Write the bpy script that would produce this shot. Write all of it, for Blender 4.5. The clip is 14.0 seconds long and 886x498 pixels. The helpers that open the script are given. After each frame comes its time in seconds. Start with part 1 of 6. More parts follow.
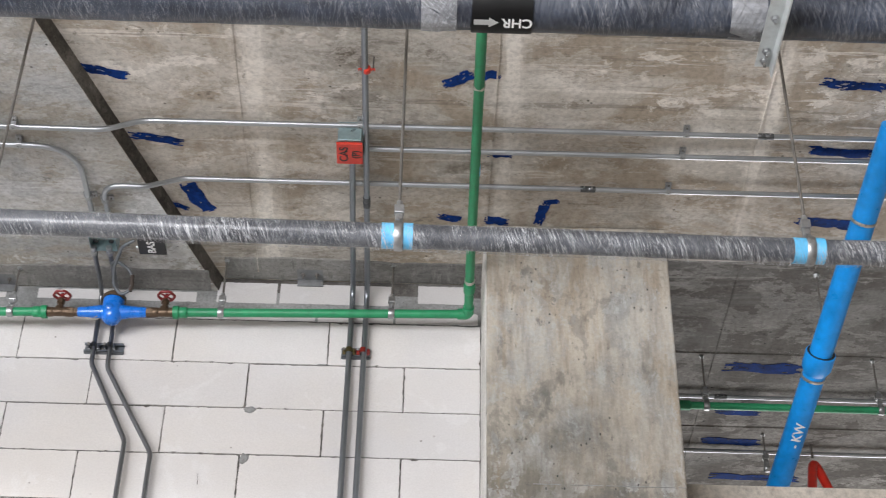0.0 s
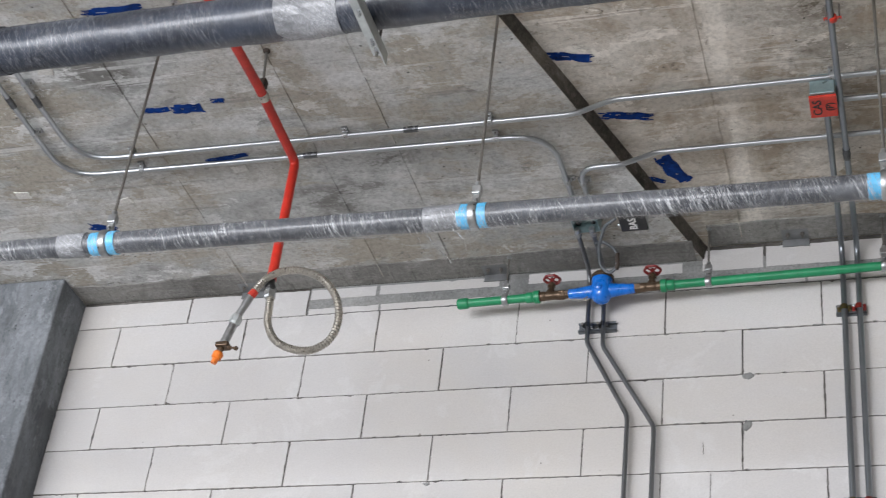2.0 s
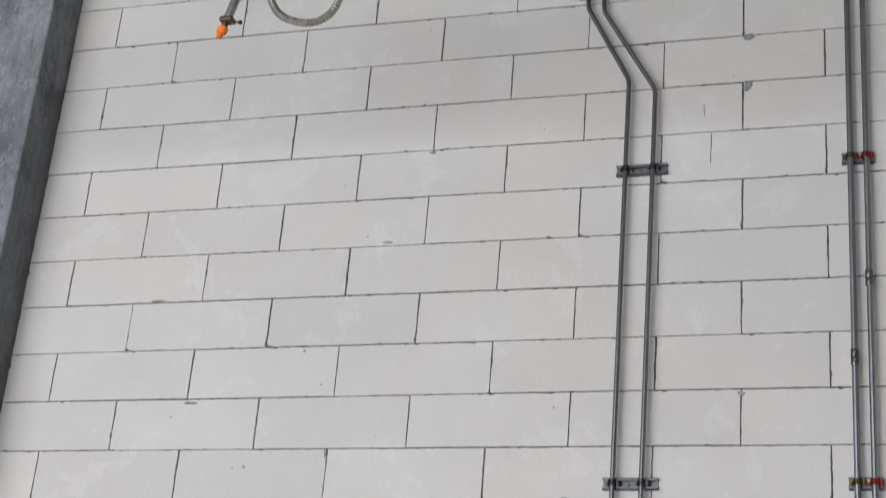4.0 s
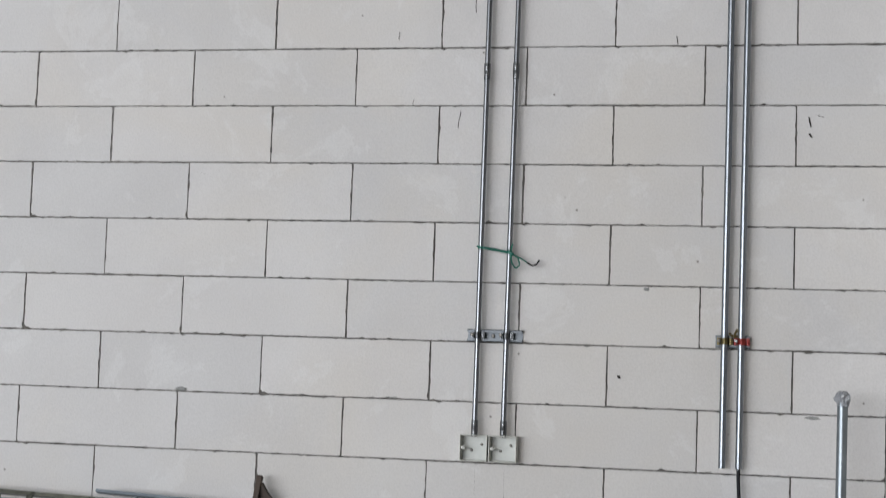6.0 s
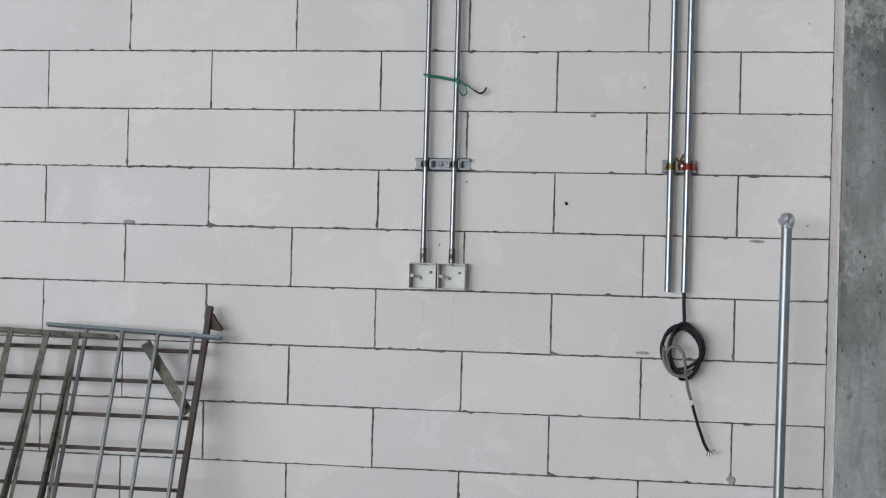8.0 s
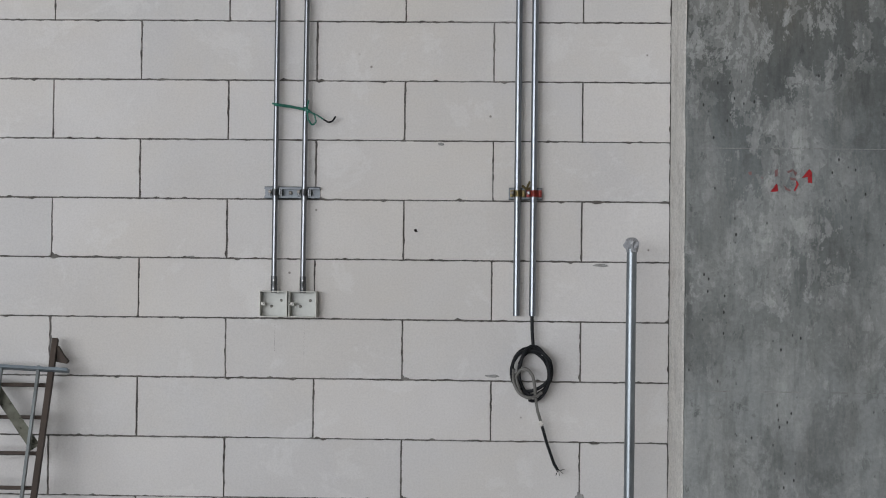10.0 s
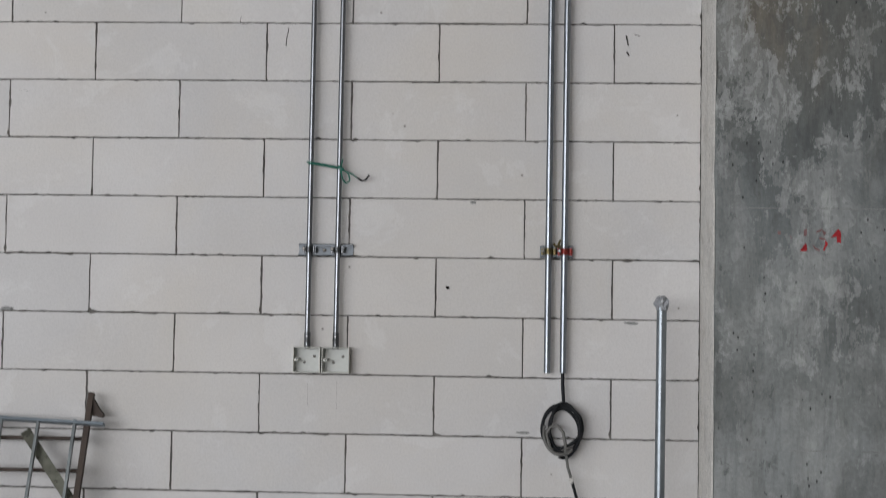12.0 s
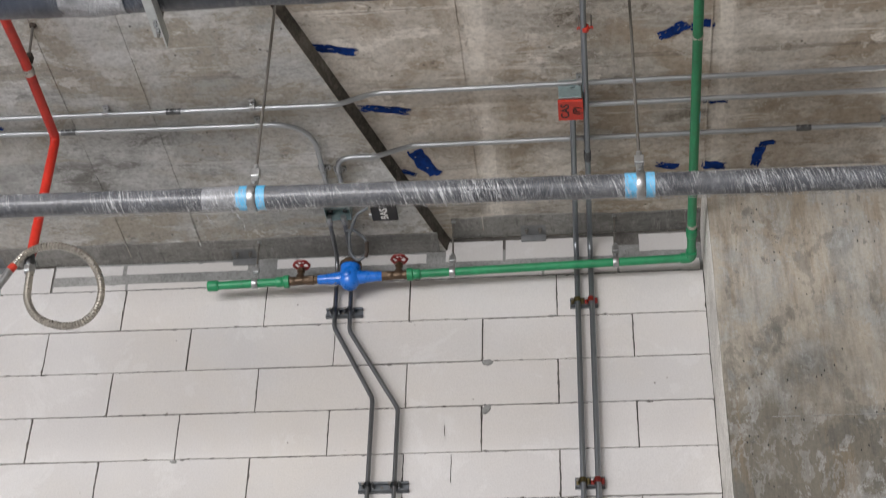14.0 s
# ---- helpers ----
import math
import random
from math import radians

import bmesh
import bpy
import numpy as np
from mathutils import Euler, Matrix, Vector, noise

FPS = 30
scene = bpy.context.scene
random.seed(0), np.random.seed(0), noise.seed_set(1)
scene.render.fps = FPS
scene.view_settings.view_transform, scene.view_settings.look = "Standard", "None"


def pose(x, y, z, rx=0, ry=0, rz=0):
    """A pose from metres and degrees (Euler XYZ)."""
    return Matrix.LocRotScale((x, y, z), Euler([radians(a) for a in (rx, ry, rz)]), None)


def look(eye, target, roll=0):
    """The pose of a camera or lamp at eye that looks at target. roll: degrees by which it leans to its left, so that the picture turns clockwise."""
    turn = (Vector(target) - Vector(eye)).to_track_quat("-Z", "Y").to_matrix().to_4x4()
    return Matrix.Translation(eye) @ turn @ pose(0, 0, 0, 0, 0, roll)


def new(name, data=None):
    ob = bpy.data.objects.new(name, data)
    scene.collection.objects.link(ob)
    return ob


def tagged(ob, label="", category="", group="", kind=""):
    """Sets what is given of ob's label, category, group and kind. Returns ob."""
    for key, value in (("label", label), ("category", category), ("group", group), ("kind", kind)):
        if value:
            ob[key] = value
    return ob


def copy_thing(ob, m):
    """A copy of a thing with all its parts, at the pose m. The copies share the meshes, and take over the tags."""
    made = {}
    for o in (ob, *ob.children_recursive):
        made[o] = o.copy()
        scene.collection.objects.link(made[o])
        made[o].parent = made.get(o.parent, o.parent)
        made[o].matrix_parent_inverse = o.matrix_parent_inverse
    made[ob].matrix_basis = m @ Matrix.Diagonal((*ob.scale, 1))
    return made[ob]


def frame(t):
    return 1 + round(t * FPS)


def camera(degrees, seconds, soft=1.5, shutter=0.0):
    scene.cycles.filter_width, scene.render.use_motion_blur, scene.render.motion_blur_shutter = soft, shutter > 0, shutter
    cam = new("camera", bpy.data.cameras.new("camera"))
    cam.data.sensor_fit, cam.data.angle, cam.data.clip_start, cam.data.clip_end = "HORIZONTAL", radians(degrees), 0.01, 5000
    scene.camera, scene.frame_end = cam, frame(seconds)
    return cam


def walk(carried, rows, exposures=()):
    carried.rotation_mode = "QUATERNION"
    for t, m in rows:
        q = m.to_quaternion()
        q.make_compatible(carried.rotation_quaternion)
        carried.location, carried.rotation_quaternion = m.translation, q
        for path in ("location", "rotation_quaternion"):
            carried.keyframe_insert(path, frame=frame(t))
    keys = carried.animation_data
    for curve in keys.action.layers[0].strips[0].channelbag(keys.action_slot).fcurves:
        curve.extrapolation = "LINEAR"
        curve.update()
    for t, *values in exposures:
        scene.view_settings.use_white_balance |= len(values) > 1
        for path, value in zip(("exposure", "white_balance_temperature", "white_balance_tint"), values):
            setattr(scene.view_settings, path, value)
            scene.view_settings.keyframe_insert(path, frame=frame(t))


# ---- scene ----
cam = camera(30.9, 14.0, soft=1.1, shutter=0.2)
PATH = [
    (0, (-0.223, -5.248, 1.828), (-0.204, -3.657, 3.04), 1.2),
    (0.5, (-0.207, -5.259, 1.82), (-0.347, -3.673, 3.03), 3.5),
    (1, (-0.223, -5.242, 1.828), (-0.639, -3.682, 3.009), 6.3),
    (1.5, (-0.234, -5.254, 1.828), (-0.738, -3.706, 2.99), 7.0),
    (2, (-0.242, -5.256, 1.828), (-0.806, -3.717, 2.973), 7.4),
    (2.2, (-0.252, -5.258, 1.835), (-0.851, -3.725, 2.972), 7.7),
    (4.3, (-0.238, -5.328, 1.73), (-0.812, -3.54, 2.42), 4.4),
    (4.4, (-0.252, -5.338, 1.723), (-0.799, -3.527, 2.372), 3.9),
    (4.5, (-0.264, -5.34, 1.715), (-0.786, -3.505, 2.314), 3.7),
    (5, (-0.29, -5.335, 1.657), (-0.752, -3.432, 2.064), 2.8),
    (5.5, (-0.317, -5.345, 1.627), (-0.751, -3.414, 1.918), 2.4),
    (6, (-0.332, -5.349, 1.653), (-0.749, -3.401, 1.831), 2.1),
    (6.1, (-0.353, -5.356, 1.655), (-0.76, -3.402, 1.794), 2.0),
    (6.3, (-0.366, -5.363, 1.652), (-0.757, -3.402, 1.703), 1.8),
    (6.5, (-0.36, -5.362, 1.646), (-0.746, -3.4, 1.649), 1.7),
    (7, (-0.328, -5.341, 1.622), (-0.714, -3.378, 1.642), 1.6),
    (7.5, (-0.321, -5.333, 1.596), (-0.697, -3.369, 1.612), 1.4),
    (8, (-0.323, -5.346, 1.563), (-0.675, -3.377, 1.563), 1.4),
    (8.5, (-0.366, -5.36, 1.527), (-0.618, -3.376, 1.525), 1.2),
    (9, (-0.497, -5.391, 1.549), (-0.602, -3.393, 1.551), 0.9),
    (9.2, (-0.542, -5.398, 1.554), (-0.608, -3.399, 1.586), 0.7),
    (11.5, (-0.593, -5.494, 1.567), (-0.687, -3.497, 1.607), 0.7),
    (12, (-0.559, -5.493, 1.577), (-0.676, -3.499, 1.679), 0.9),
    (12.2, (-0.522, -5.483, 1.581), (-0.661, -3.5, 1.804), 0.9),
    (12.5, (-0.503, -5.476, 1.608), (-0.663, -3.549, 2.119), 1.0),
    (12.8, (-0.471, -5.469, 1.659), (-0.645, -3.628, 2.423), 0.9),
    (13, (-0.441, -5.445, 1.671), (-0.628, -3.642, 2.517), 1.2),
    (13.2, (-0.437, -5.417, 1.678), (-0.633, -3.635, 2.564), 1.2),
    (13.5, (-0.449, -5.435, 1.674), (-0.637, -3.719, 2.683), 1.3),
    (14, (-0.452, -5.436, 1.674), (-0.637, -3.821, 2.839), 1.6),
]
EXPOSURES = [(0, 0.0, 6450, 10), (1.0, -0.15, 6350, 9), (1.5, -0.28, 6330, 9), (2.2, -0.35, 6300, 9), (4.3, -0.75, 6350, 8), (5.0, -0.83, 6300, 8), (6.0, -0.85, 6250, 7), (7.0, -0.77, 6180, 7), (9.0, -0.90, 6210, 7),
             (11.5, -1.25, 6330, 8.5), (12.0, -1.1, 6340, 8), (12.5, -1.25, 6520, 9), (13.0, -1.02, 6700, 10), (13.5, -0.86, 6650, 10), (14.0, -0.43, 6620, 10)]
walk(cam, [(t, look(eye, target, roll)) for t, eye, target, roll in PATH], EXPOSURES)

# ---- world and light ----
world = bpy.data.worlds.new("sky")
scene.world = world
world.use_nodes = True
wn = world.node_tree
sky = wn.nodes.new("ShaderNodeTexSky")
sky.sky_type = "NISHITA"
sky.sun_disc = False
sky.sun_elevation = radians(50)
sky.sun_rotation = radians(215)
wn.links.new(sky.outputs["Color"], wn.nodes["Background"].inputs["Color"])
wn.nodes["Background"].inputs["Strength"].default_value = 0.12


def area_lamp(name, place, target, width, height, watts, colour):
    """An area lamp at an opening, in place of the sky's light."""
    lamp = bpy.data.lights.new(name, "AREA")
    lamp.shape = "RECTANGLE"
    lamp.size, lamp.size_y, lamp.energy, lamp.color = width, height, watts, colour
    ob = new(name, lamp)
    ob.matrix_world = look(place, target)
    return ob


area_lamp("facade_daylight_back", (-4.7, -11.8, 2.2), (-1.6, 0, 2.8), 6.0, 3.2, 1480, (0.985, 0.972, 1.0))
area_lamp("facade_daylight_side", (-8.8, -8.6, 2.3), (-1.0, -1.0, 2.6), 4.0, 3.2, 490, (0.96, 0.965, 1.0))
# added fill lamp that brightens the next bay's ceiling; no opening known there
area_lamp("next_bay_fill", (2.5, 5.8, 2.4), (2.2, 0, 4.6), 5.0, 3.0, 320, (1.0, 0.975, 0.97))


# ---- courses of the block wall ----
Z0, COURSE, PITCH = 1.421, 0.203, 0.603          # bed joint below the socket boxes, course height, block pitch
LINTEL0, LINTEL1 = Z0 + 8 * COURSE, Z0 + 8 * COURSE + 0.165


# ---- materials ----
def material(name):
    m = bpy.data.materials.new(name)
    m.use_nodes = True
    return m, m.node_tree, m.node_tree.nodes["Principled BSDF"]


def node(tree, kind, **values):
    n = tree.nodes.new(kind)
    for key, value in values.items():
        n.inputs[key].default_value = value
    return n


def coords(tree, scale=(1, 1, 1), turn=(0, 0, 0), generated="Object"):
    tc = tree.nodes.new("ShaderNodeTexCoord")
    mp = tree.nodes.new("ShaderNodeMapping")
    mp.inputs["Scale"].default_value = scale
    mp.inputs["Rotation"].default_value = turn
    tree.links.new(tc.outputs[generated], mp.inputs["Vector"])
    return mp.outputs["Vector"]


def noise_fac(tree, vector, scale, detail=6.0, rough=0.6, distortion=0.0):
    n = node(tree, "ShaderNodeTexNoise", Scale=scale, Detail=detail, Roughness=rough, Distortion=distortion)
    tree.links.new(vector, n.inputs["Vector"])
    return n.outputs["Fac"]


def ramp(tree, fac, stops):
    r = tree.nodes.new("ShaderNodeValToRGB")
    e = r.color_ramp.elements
    while len(e) < len(stops):
        e.new(0.5)
    for el, (p, c) in zip(e, stops):
        el.position = p
        el.color = (*c, 1) if not isinstance(c, (int, float)) else (c, c, c, 1)
    tree.links.new(fac, r.inputs["Fac"])
    return r.outputs["Color"]


def mix(tree, fac, a, b, mode="MIX"):
    n = tree.nodes.new("ShaderNodeMix")
    n.data_type = "RGBA"
    n.blend_type = mode
    for sock, v in ((n.inputs[0], fac), (n.inputs[6], a), (n.inputs[7], b)):
        if isinstance(v, (int, float)):
            sock.default_value = v
        elif isinstance(v, tuple):
            sock.default_value = (*v, 1)
        else:
            tree.links.new(v, sock)
    return n.outputs[2]


def bump(tree, bsdf, height, strength, distance=0.01):
    b = node(tree, "ShaderNodeBump", Strength=strength, Distance=distance)
    tree.links.new(height, b.inputs["Height"])
    tree.links.new(b.outputs["Normal"], bsdf.inputs["Normal"])


def concrete(name, dark, mid, light, streak=(1, 1, 1), stain=(0.16, 0.11, 0.06), stain_amount=0.35, scale=1.0, scrape=0.5):
    """Bare cast concrete: clouds, board streaks, scraped pale laitance, pores and rusty or dark stains."""
    m, t, b = material(name)
    v = coords(t)
    vs = coords(t, streak)
    vc = coords(t, (streak[1], streak[0], streak[2]))
    big = noise_fac(t, v, 1.3 * scale, 9, 0.66, 0.6)
    fine = noise_fac(t, v, 42 * scale, 7, 0.75)
    lines = noise_fac(t, vs, 9 * scale, 9, 0.75, 0.3)
    cross = noise_fac(t, vc, 7 * scale, 9, 0.75, 0.3)
    col = ramp(t, big, [(0.36, dark), (0.5, mid), (0.64, light)])
    col = mix(t, ramp(t, lines, [(0.50, 0.0), (0.64, scrape)]), col, light)
    pale = tuple(min(0.62, c * 1.25) for c in light)
    patch = mix(t, 1.0, ramp(t, cross, [(0.50, 0.0), (0.56, 1.0)]), ramp(t, noise_fac(t, v, 2.6 * scale, 6, 0.7, 1.0), [(0.50, 0.0), (0.62, scrape)]), "MULTIPLY")
    col = mix(t, patch, col, pale)
    col = mix(t, ramp(t, noise_fac(t, vs, 2.7 * scale, 8, 0.74, 0.9), [(0.51, 0.0), (0.64, stain_amount)]), col, stain)
    col = mix(t, ramp(t, noise_fac(t, vc, 12 * scale, 6, 0.7), [(0.56, 0.0), (0.66, 0.5)]), col, tuple(c * 0.62 for c in dark))
    crumb = noise_fac(t, vc, 10 * scale, 10, 0.82, 0.2)
    col = mix(t, ramp(t, crumb, [(0.57, 0.0), (0.60, scrape * 0.75)]), col, pale)
    col = mix(t, ramp(t, noise_fac(t, vs, 13 * scale, 10, 0.82, 0.2), [(0.385, 0.6), (0.42, 0.0)]), col, tuple(c * 0.7 for c in dark))
    panel = t.nodes.new("ShaderNodeTexBrick")
    panel.inputs["Scale"].default_value = 0.55
    panel.inputs["Mortar Size"].default_value = 0.0
    panel.inputs["Color1"].default_value = (0.80, 0.80, 0.80, 1)
    panel.inputs["Color2"].default_value = (1.12, 1.1, 1.08, 1)
    t.links.new(v, panel.inputs["Vector"])
    col = mix(t, 0.55, col, panel.outputs["Color"], "MULTIPLY")
    col = mix(t, 0.6, col, ramp(t, fine, [(0.34, 0.4), (0.62, 1.0)]), "MULTIPLY")
    pores = node(t, "ShaderNodeTexVoronoi", Scale=26 * scale)
    t.links.new(v, pores.inputs["Vector"])
    pits = mix(t, 1.0, ramp(t, pores.outputs["Distance"], [(0.07, 1.0), (0.14, 0.0)]), ramp(t, noise_fac(t, v, 4.3, 3), [(0.52, 0.0), (0.58, 1.0)]), "MULTIPLY")
    col = mix(t, pits, col, tuple(c * 0.4 for c in dark))
    t.links.new(col, b.inputs["Base Color"])
    b.inputs["Roughness"].default_value = 0.85
    h = mix(t, 0.5, fine, mix(t, 1.0, lines, pits, "SUBTRACT"))
    bump(t, b, h, 0.4, 0.006)
    return m


def cement_bands(t, v, vs, col, bands, tint):
    """Pale dried cement water along casting seams that run in y."""
    sep = t.nodes.new("ShaderNodeSeparateXYZ")
    t.links.new(v, sep.inputs[0])
    wob = noise_fac(t, vs, 3.2, 9, 0.74, 0.6)
    patchy = ramp(t, noise_fac(t, v, 2.4, 6, 0.7), [(0.38, 0.4), (0.56, 1.0)])
    for x0, half in bands:
        d = t.nodes.new("ShaderNodeMath")
        d.operation = "SUBTRACT"
        d.inputs[1].default_value = x0
        t.links.new(sep.outputs[0], d.inputs[0])
        ab = t.nodes.new("ShaderNodeMath")
        ab.operation = "ABSOLUTE"
        t.links.new(d.outputs[0], ab.inputs[0])
        ad = t.nodes.new("ShaderNodeMath")
        ad.operation = "MULTIPLY_ADD"
        ad.inputs[1].default_value = 0.45 / half
        t.links.new(ab.outputs[0], ad.inputs[0])
        t.links.new(wob, ad.inputs[2])
        edge = ramp(t, ad.outputs[0], [(0.60, 0.8), (0.68, 0.35), (0.90, 0.0)])
        col = mix(t, mix(t, 1.0, edge, patchy, "MULTIPLY"), col, tint)
    return col


def soffit(name, brown, grey, pale, dark, flake=0.7, bands=(), seed=0.0):
    """Cast soffit: brown and grey clouds with soft borders, crisp pale flakes and thin streaks along x, cement water at seams."""
    m, t, b = material(name)
    tc = t.nodes.new("ShaderNodeTexCoord")
    move = t.nodes.new("ShaderNodeVectorMath")
    move.operation = "ADD"
    move.inputs[1].default_value = (seed, seed * 0.7, 0)
    t.links.new(tc.outputs["Object"], move.inputs[0])

    def along(scale):
        mp = t.nodes.new("ShaderNodeMapping")
        mp.inputs["Scale"].default_value = scale
        t.links.new(move.outputs["Vector"], mp.inputs["Vector"])
        return mp.outputs["Vector"]
    v, lx, ly, thin = along((1, 1, 1)), along((0.75, 1.3, 1)), along((1.9, 0.4, 1)), along((0.16, 3.4, 1))
    light_grey = tuple(c * 1.22 for c in grey)
    region = noise_fac(t, lx, 1.25, 9, 0.64, 0.35)
    col = ramp(t, region, [(0.36, dark), (0.43, grey), (0.485, brown), (0.545, brown), (0.60, light_grey)])
    col = mix(t, ramp(t, noise_fac(t, ly, 1.5, 9, 0.7, 0.4), [(0.50, 0.0), (0.60, 0.55)]), col, light_grey)
    where = ramp(t, noise_fac(t, v, 1.5, 5, 0.6), [(0.42, 0.12), (0.58, 1.0)])
    flakes = ramp(t, noise_fac(t, lx, 6.0, 13, 0.72, 0.15), [(0.555, 0.0), (0.575, flake), (0.68, flake * 0.6)])
    col = mix(t, mix(t, 1.0, flakes, where, "MULTIPLY"), col, pale)
    scrape = ramp(t, noise_fac(t, thin, 6.5, 11, 0.7, 0.1), [(0.585, 0.0), (0.605, flake * 0.8)])
    col = mix(t, mix(t, 1.0, scrape, where, "MULTIPLY"), col, pale)
    col = mix(t, ramp(t, noise_fac(t, thin, 5.0, 9, 0.72, 0.2), [(0.37, 0.5), (0.415, 0.0)]), col, dark)
    col = mix(t, ramp(t, noise_fac(t, lx, 9.0, 10, 0.75, 0.3), [(0.36, 0.6), (0.40, 0.0)]), col, dark)
    smear = ramp(t, noise_fac(t, lx, 3.0, 13, 0.74, 0.25), [(0.50, 0.0), (0.522, 0.48), (0.56, 0.18), (0.585, 0.6), (0.66, 0.35)])
    col = mix(t, smear, col, tuple(c * 0.85 for c in pale))
    if bands:
        col = cement_bands(t, along((1, 1, 1)), ly, col, bands, tuple(c * 1.12 for c in pale))
    fine = noise_fac(t, v, 55, 7, 0.75)
    col = mix(t, 0.5, col, ramp(t, fine, [(0.36, 0.45), (0.56, 1.0)]), "MULTIPLY")
    speck = noise_fac(t, v, 21, 10, 0.78, 0.3)
    col = mix(t, mix(t, 1.0, ramp(t, speck, [(0.59, 0.0), (0.61, 0.5)]), where, "MULTIPLY"), col, pale)
    col = mix(t, ramp(t, speck, [(0.365, 0.5), (0.39, 0.0)]), col, dark)
    pores = node(t, "ShaderNodeTexVoronoi", Scale=19.0)
    t.links.new(v, pores.inputs["Vector"])
    pits = mix(t, 1.0, ramp(t, pores.outputs["Distance"], [(0.06, 1.0), (0.11, 0.0)]), ramp(t, noise_fac(t, v, 3.7, 3), [(0.54, 0.0), (0.58, 1.0)]), "MULTIPLY")
    col = mix(t, pits, col, tuple(c * 0.45 for c in dark))
    t.links.new(col, b.inputs["Base Color"])
    b.inputs["Roughness"].default_value = 0.82
    bump(t, b, mix(t, 1.0, mix(t, 0.5, fine, region), pits, "SUBTRACT"), 0.35, 0.006)
    return m


def column_concrete(name, lifts, pale, dark, rust, rust_amount=0.5):
    """Column cast in lifts of differing tone: crisp flaked cement skin, dark damp clouds, rusty runs, upright pinholes.
    """
    m, t, b = material(name)
    v = coords(t)
    tall = coords(t, (1, 1, 0.6))
    thin = coords(t, (1, 1, 0.14))
    sep = t.nodes.new("ShaderNodeSeparateXYZ")
    t.links.new(v, sep.inputs[0])
    wob = noise_fac(t, tall, 2.2, 9, 0.66, 0.2)
    height = t.nodes.new("ShaderNodeMath")
    height.operation = "MULTIPLY_ADD"
    height.inputs[1].default_value = 1 / 5.65
    t.links.new(sep.outputs[2], height.inputs[0])
    lean = t.nodes.new("ShaderNodeMath")
    lean.operation = "MULTIPLY_ADD"
    lean.inputs[1].default_value = 0.22
    lean.inputs[2].default_value = -0.11
    t.links.new(wob, lean.inputs[0])
    t.links.new(lean.outputs[0], height.inputs[2])
    col = ramp(t, height.outputs[0], [(z / 5.65, c) for z, c in lifts])
    big = noise_fac(t, tall, 2.9, 11, 0.68, 0.2)
    edge = noise_fac(t, tall, 6.5, 12, 0.70, 0.3)
    small = noise_fac(t, tall, 15, 12, 0.74, 0.3)
    fine = noise_fac(t, v, 70, 6, 0.7)
    rain = noise_fac(t, thin, 34, 8, 0.72)
    col = mix(t, ramp(t, big, [(0.38, 0.72), (0.45, 0.4), (0.465, 0.18), (0.53, 0.0)]), col, dark)
    runs = ramp(t, noise_fac(t, thin, 5.5, 9, 0.7, 0.3), [(0.50, 0.0), (0.60, rust_amount)])
    col = mix(t, mix(t, 1.0, runs, ramp(t, height.outputs[0], [(0.42, 0.08), (0.60, 1.0)]), "MULTIPLY"), col, rust)
    where = ramp(t, noise_fac(t, tall, 2.3, 6, 0.6), [(0.40, 0.2), (0.54, 1.0)])
    skin = ramp(t, edge, [(0.495, 0.0), (0.508, 0.40), (0.555, 0.22), (0.57, 0.62), (0.63, 0.42)])
    col = mix(t, mix(t, 1.0, skin, where, "MULTIPLY"), col, pale)
    col = mix(t, mix(t, 1.0, ramp(t, small, [(0.55, 0.0), (0.565, 0.5)]), where, "MULTIPLY"), col, tuple(c * 1.1 for c in pale))
    col = mix(t, ramp(t, edge, [(0.36, 0.4), (0.40, 0.28), (0.412, 0.0)]), col, tuple(c * 0.75 for c in dark))
    col = mix(t, ramp(t, small, [(0.355, 0.5), (0.385, 0.0)]), col, tuple(c * 0.55 for c in dark))
    col = mix(t, 0.45, col, ramp(t, rain, [(0.36, 0.5), (0.54, 1.0)]), "MULTIPLY")
    col = mix(t, 0.35, col, ramp(t, fine, [(0.34, 0.5), (0.6, 1.0)]), "MULTIPLY")
    holes = node(t, "ShaderNodeTexVoronoi", Scale=46.0)
    t.links.new(coords(t, (1, 1, 0.5)), holes.inputs["Vector"])
    pits = mix(t, 1.0, ramp(t, holes.outputs["Distance"], [(0.09, 1.0), (0.15, 0.0)]), ramp(t, noise_fac(t, v, 4.6, 4), [(0.53, 0.0), (0.57, 1.0)]), "MULTIPLY")
    col = mix(t, pits, col, tuple(c * 0.22 for c in dark))
    t.links.new(col, b.inputs["Base Color"])
    b.inputs["Roughness"].default_value = 0.80
    bump(t, b, mix(t, 1.0, mix(t, 0.4, fine, edge), pits, "SUBTRACT"), 0.45, 0.006)
    return m


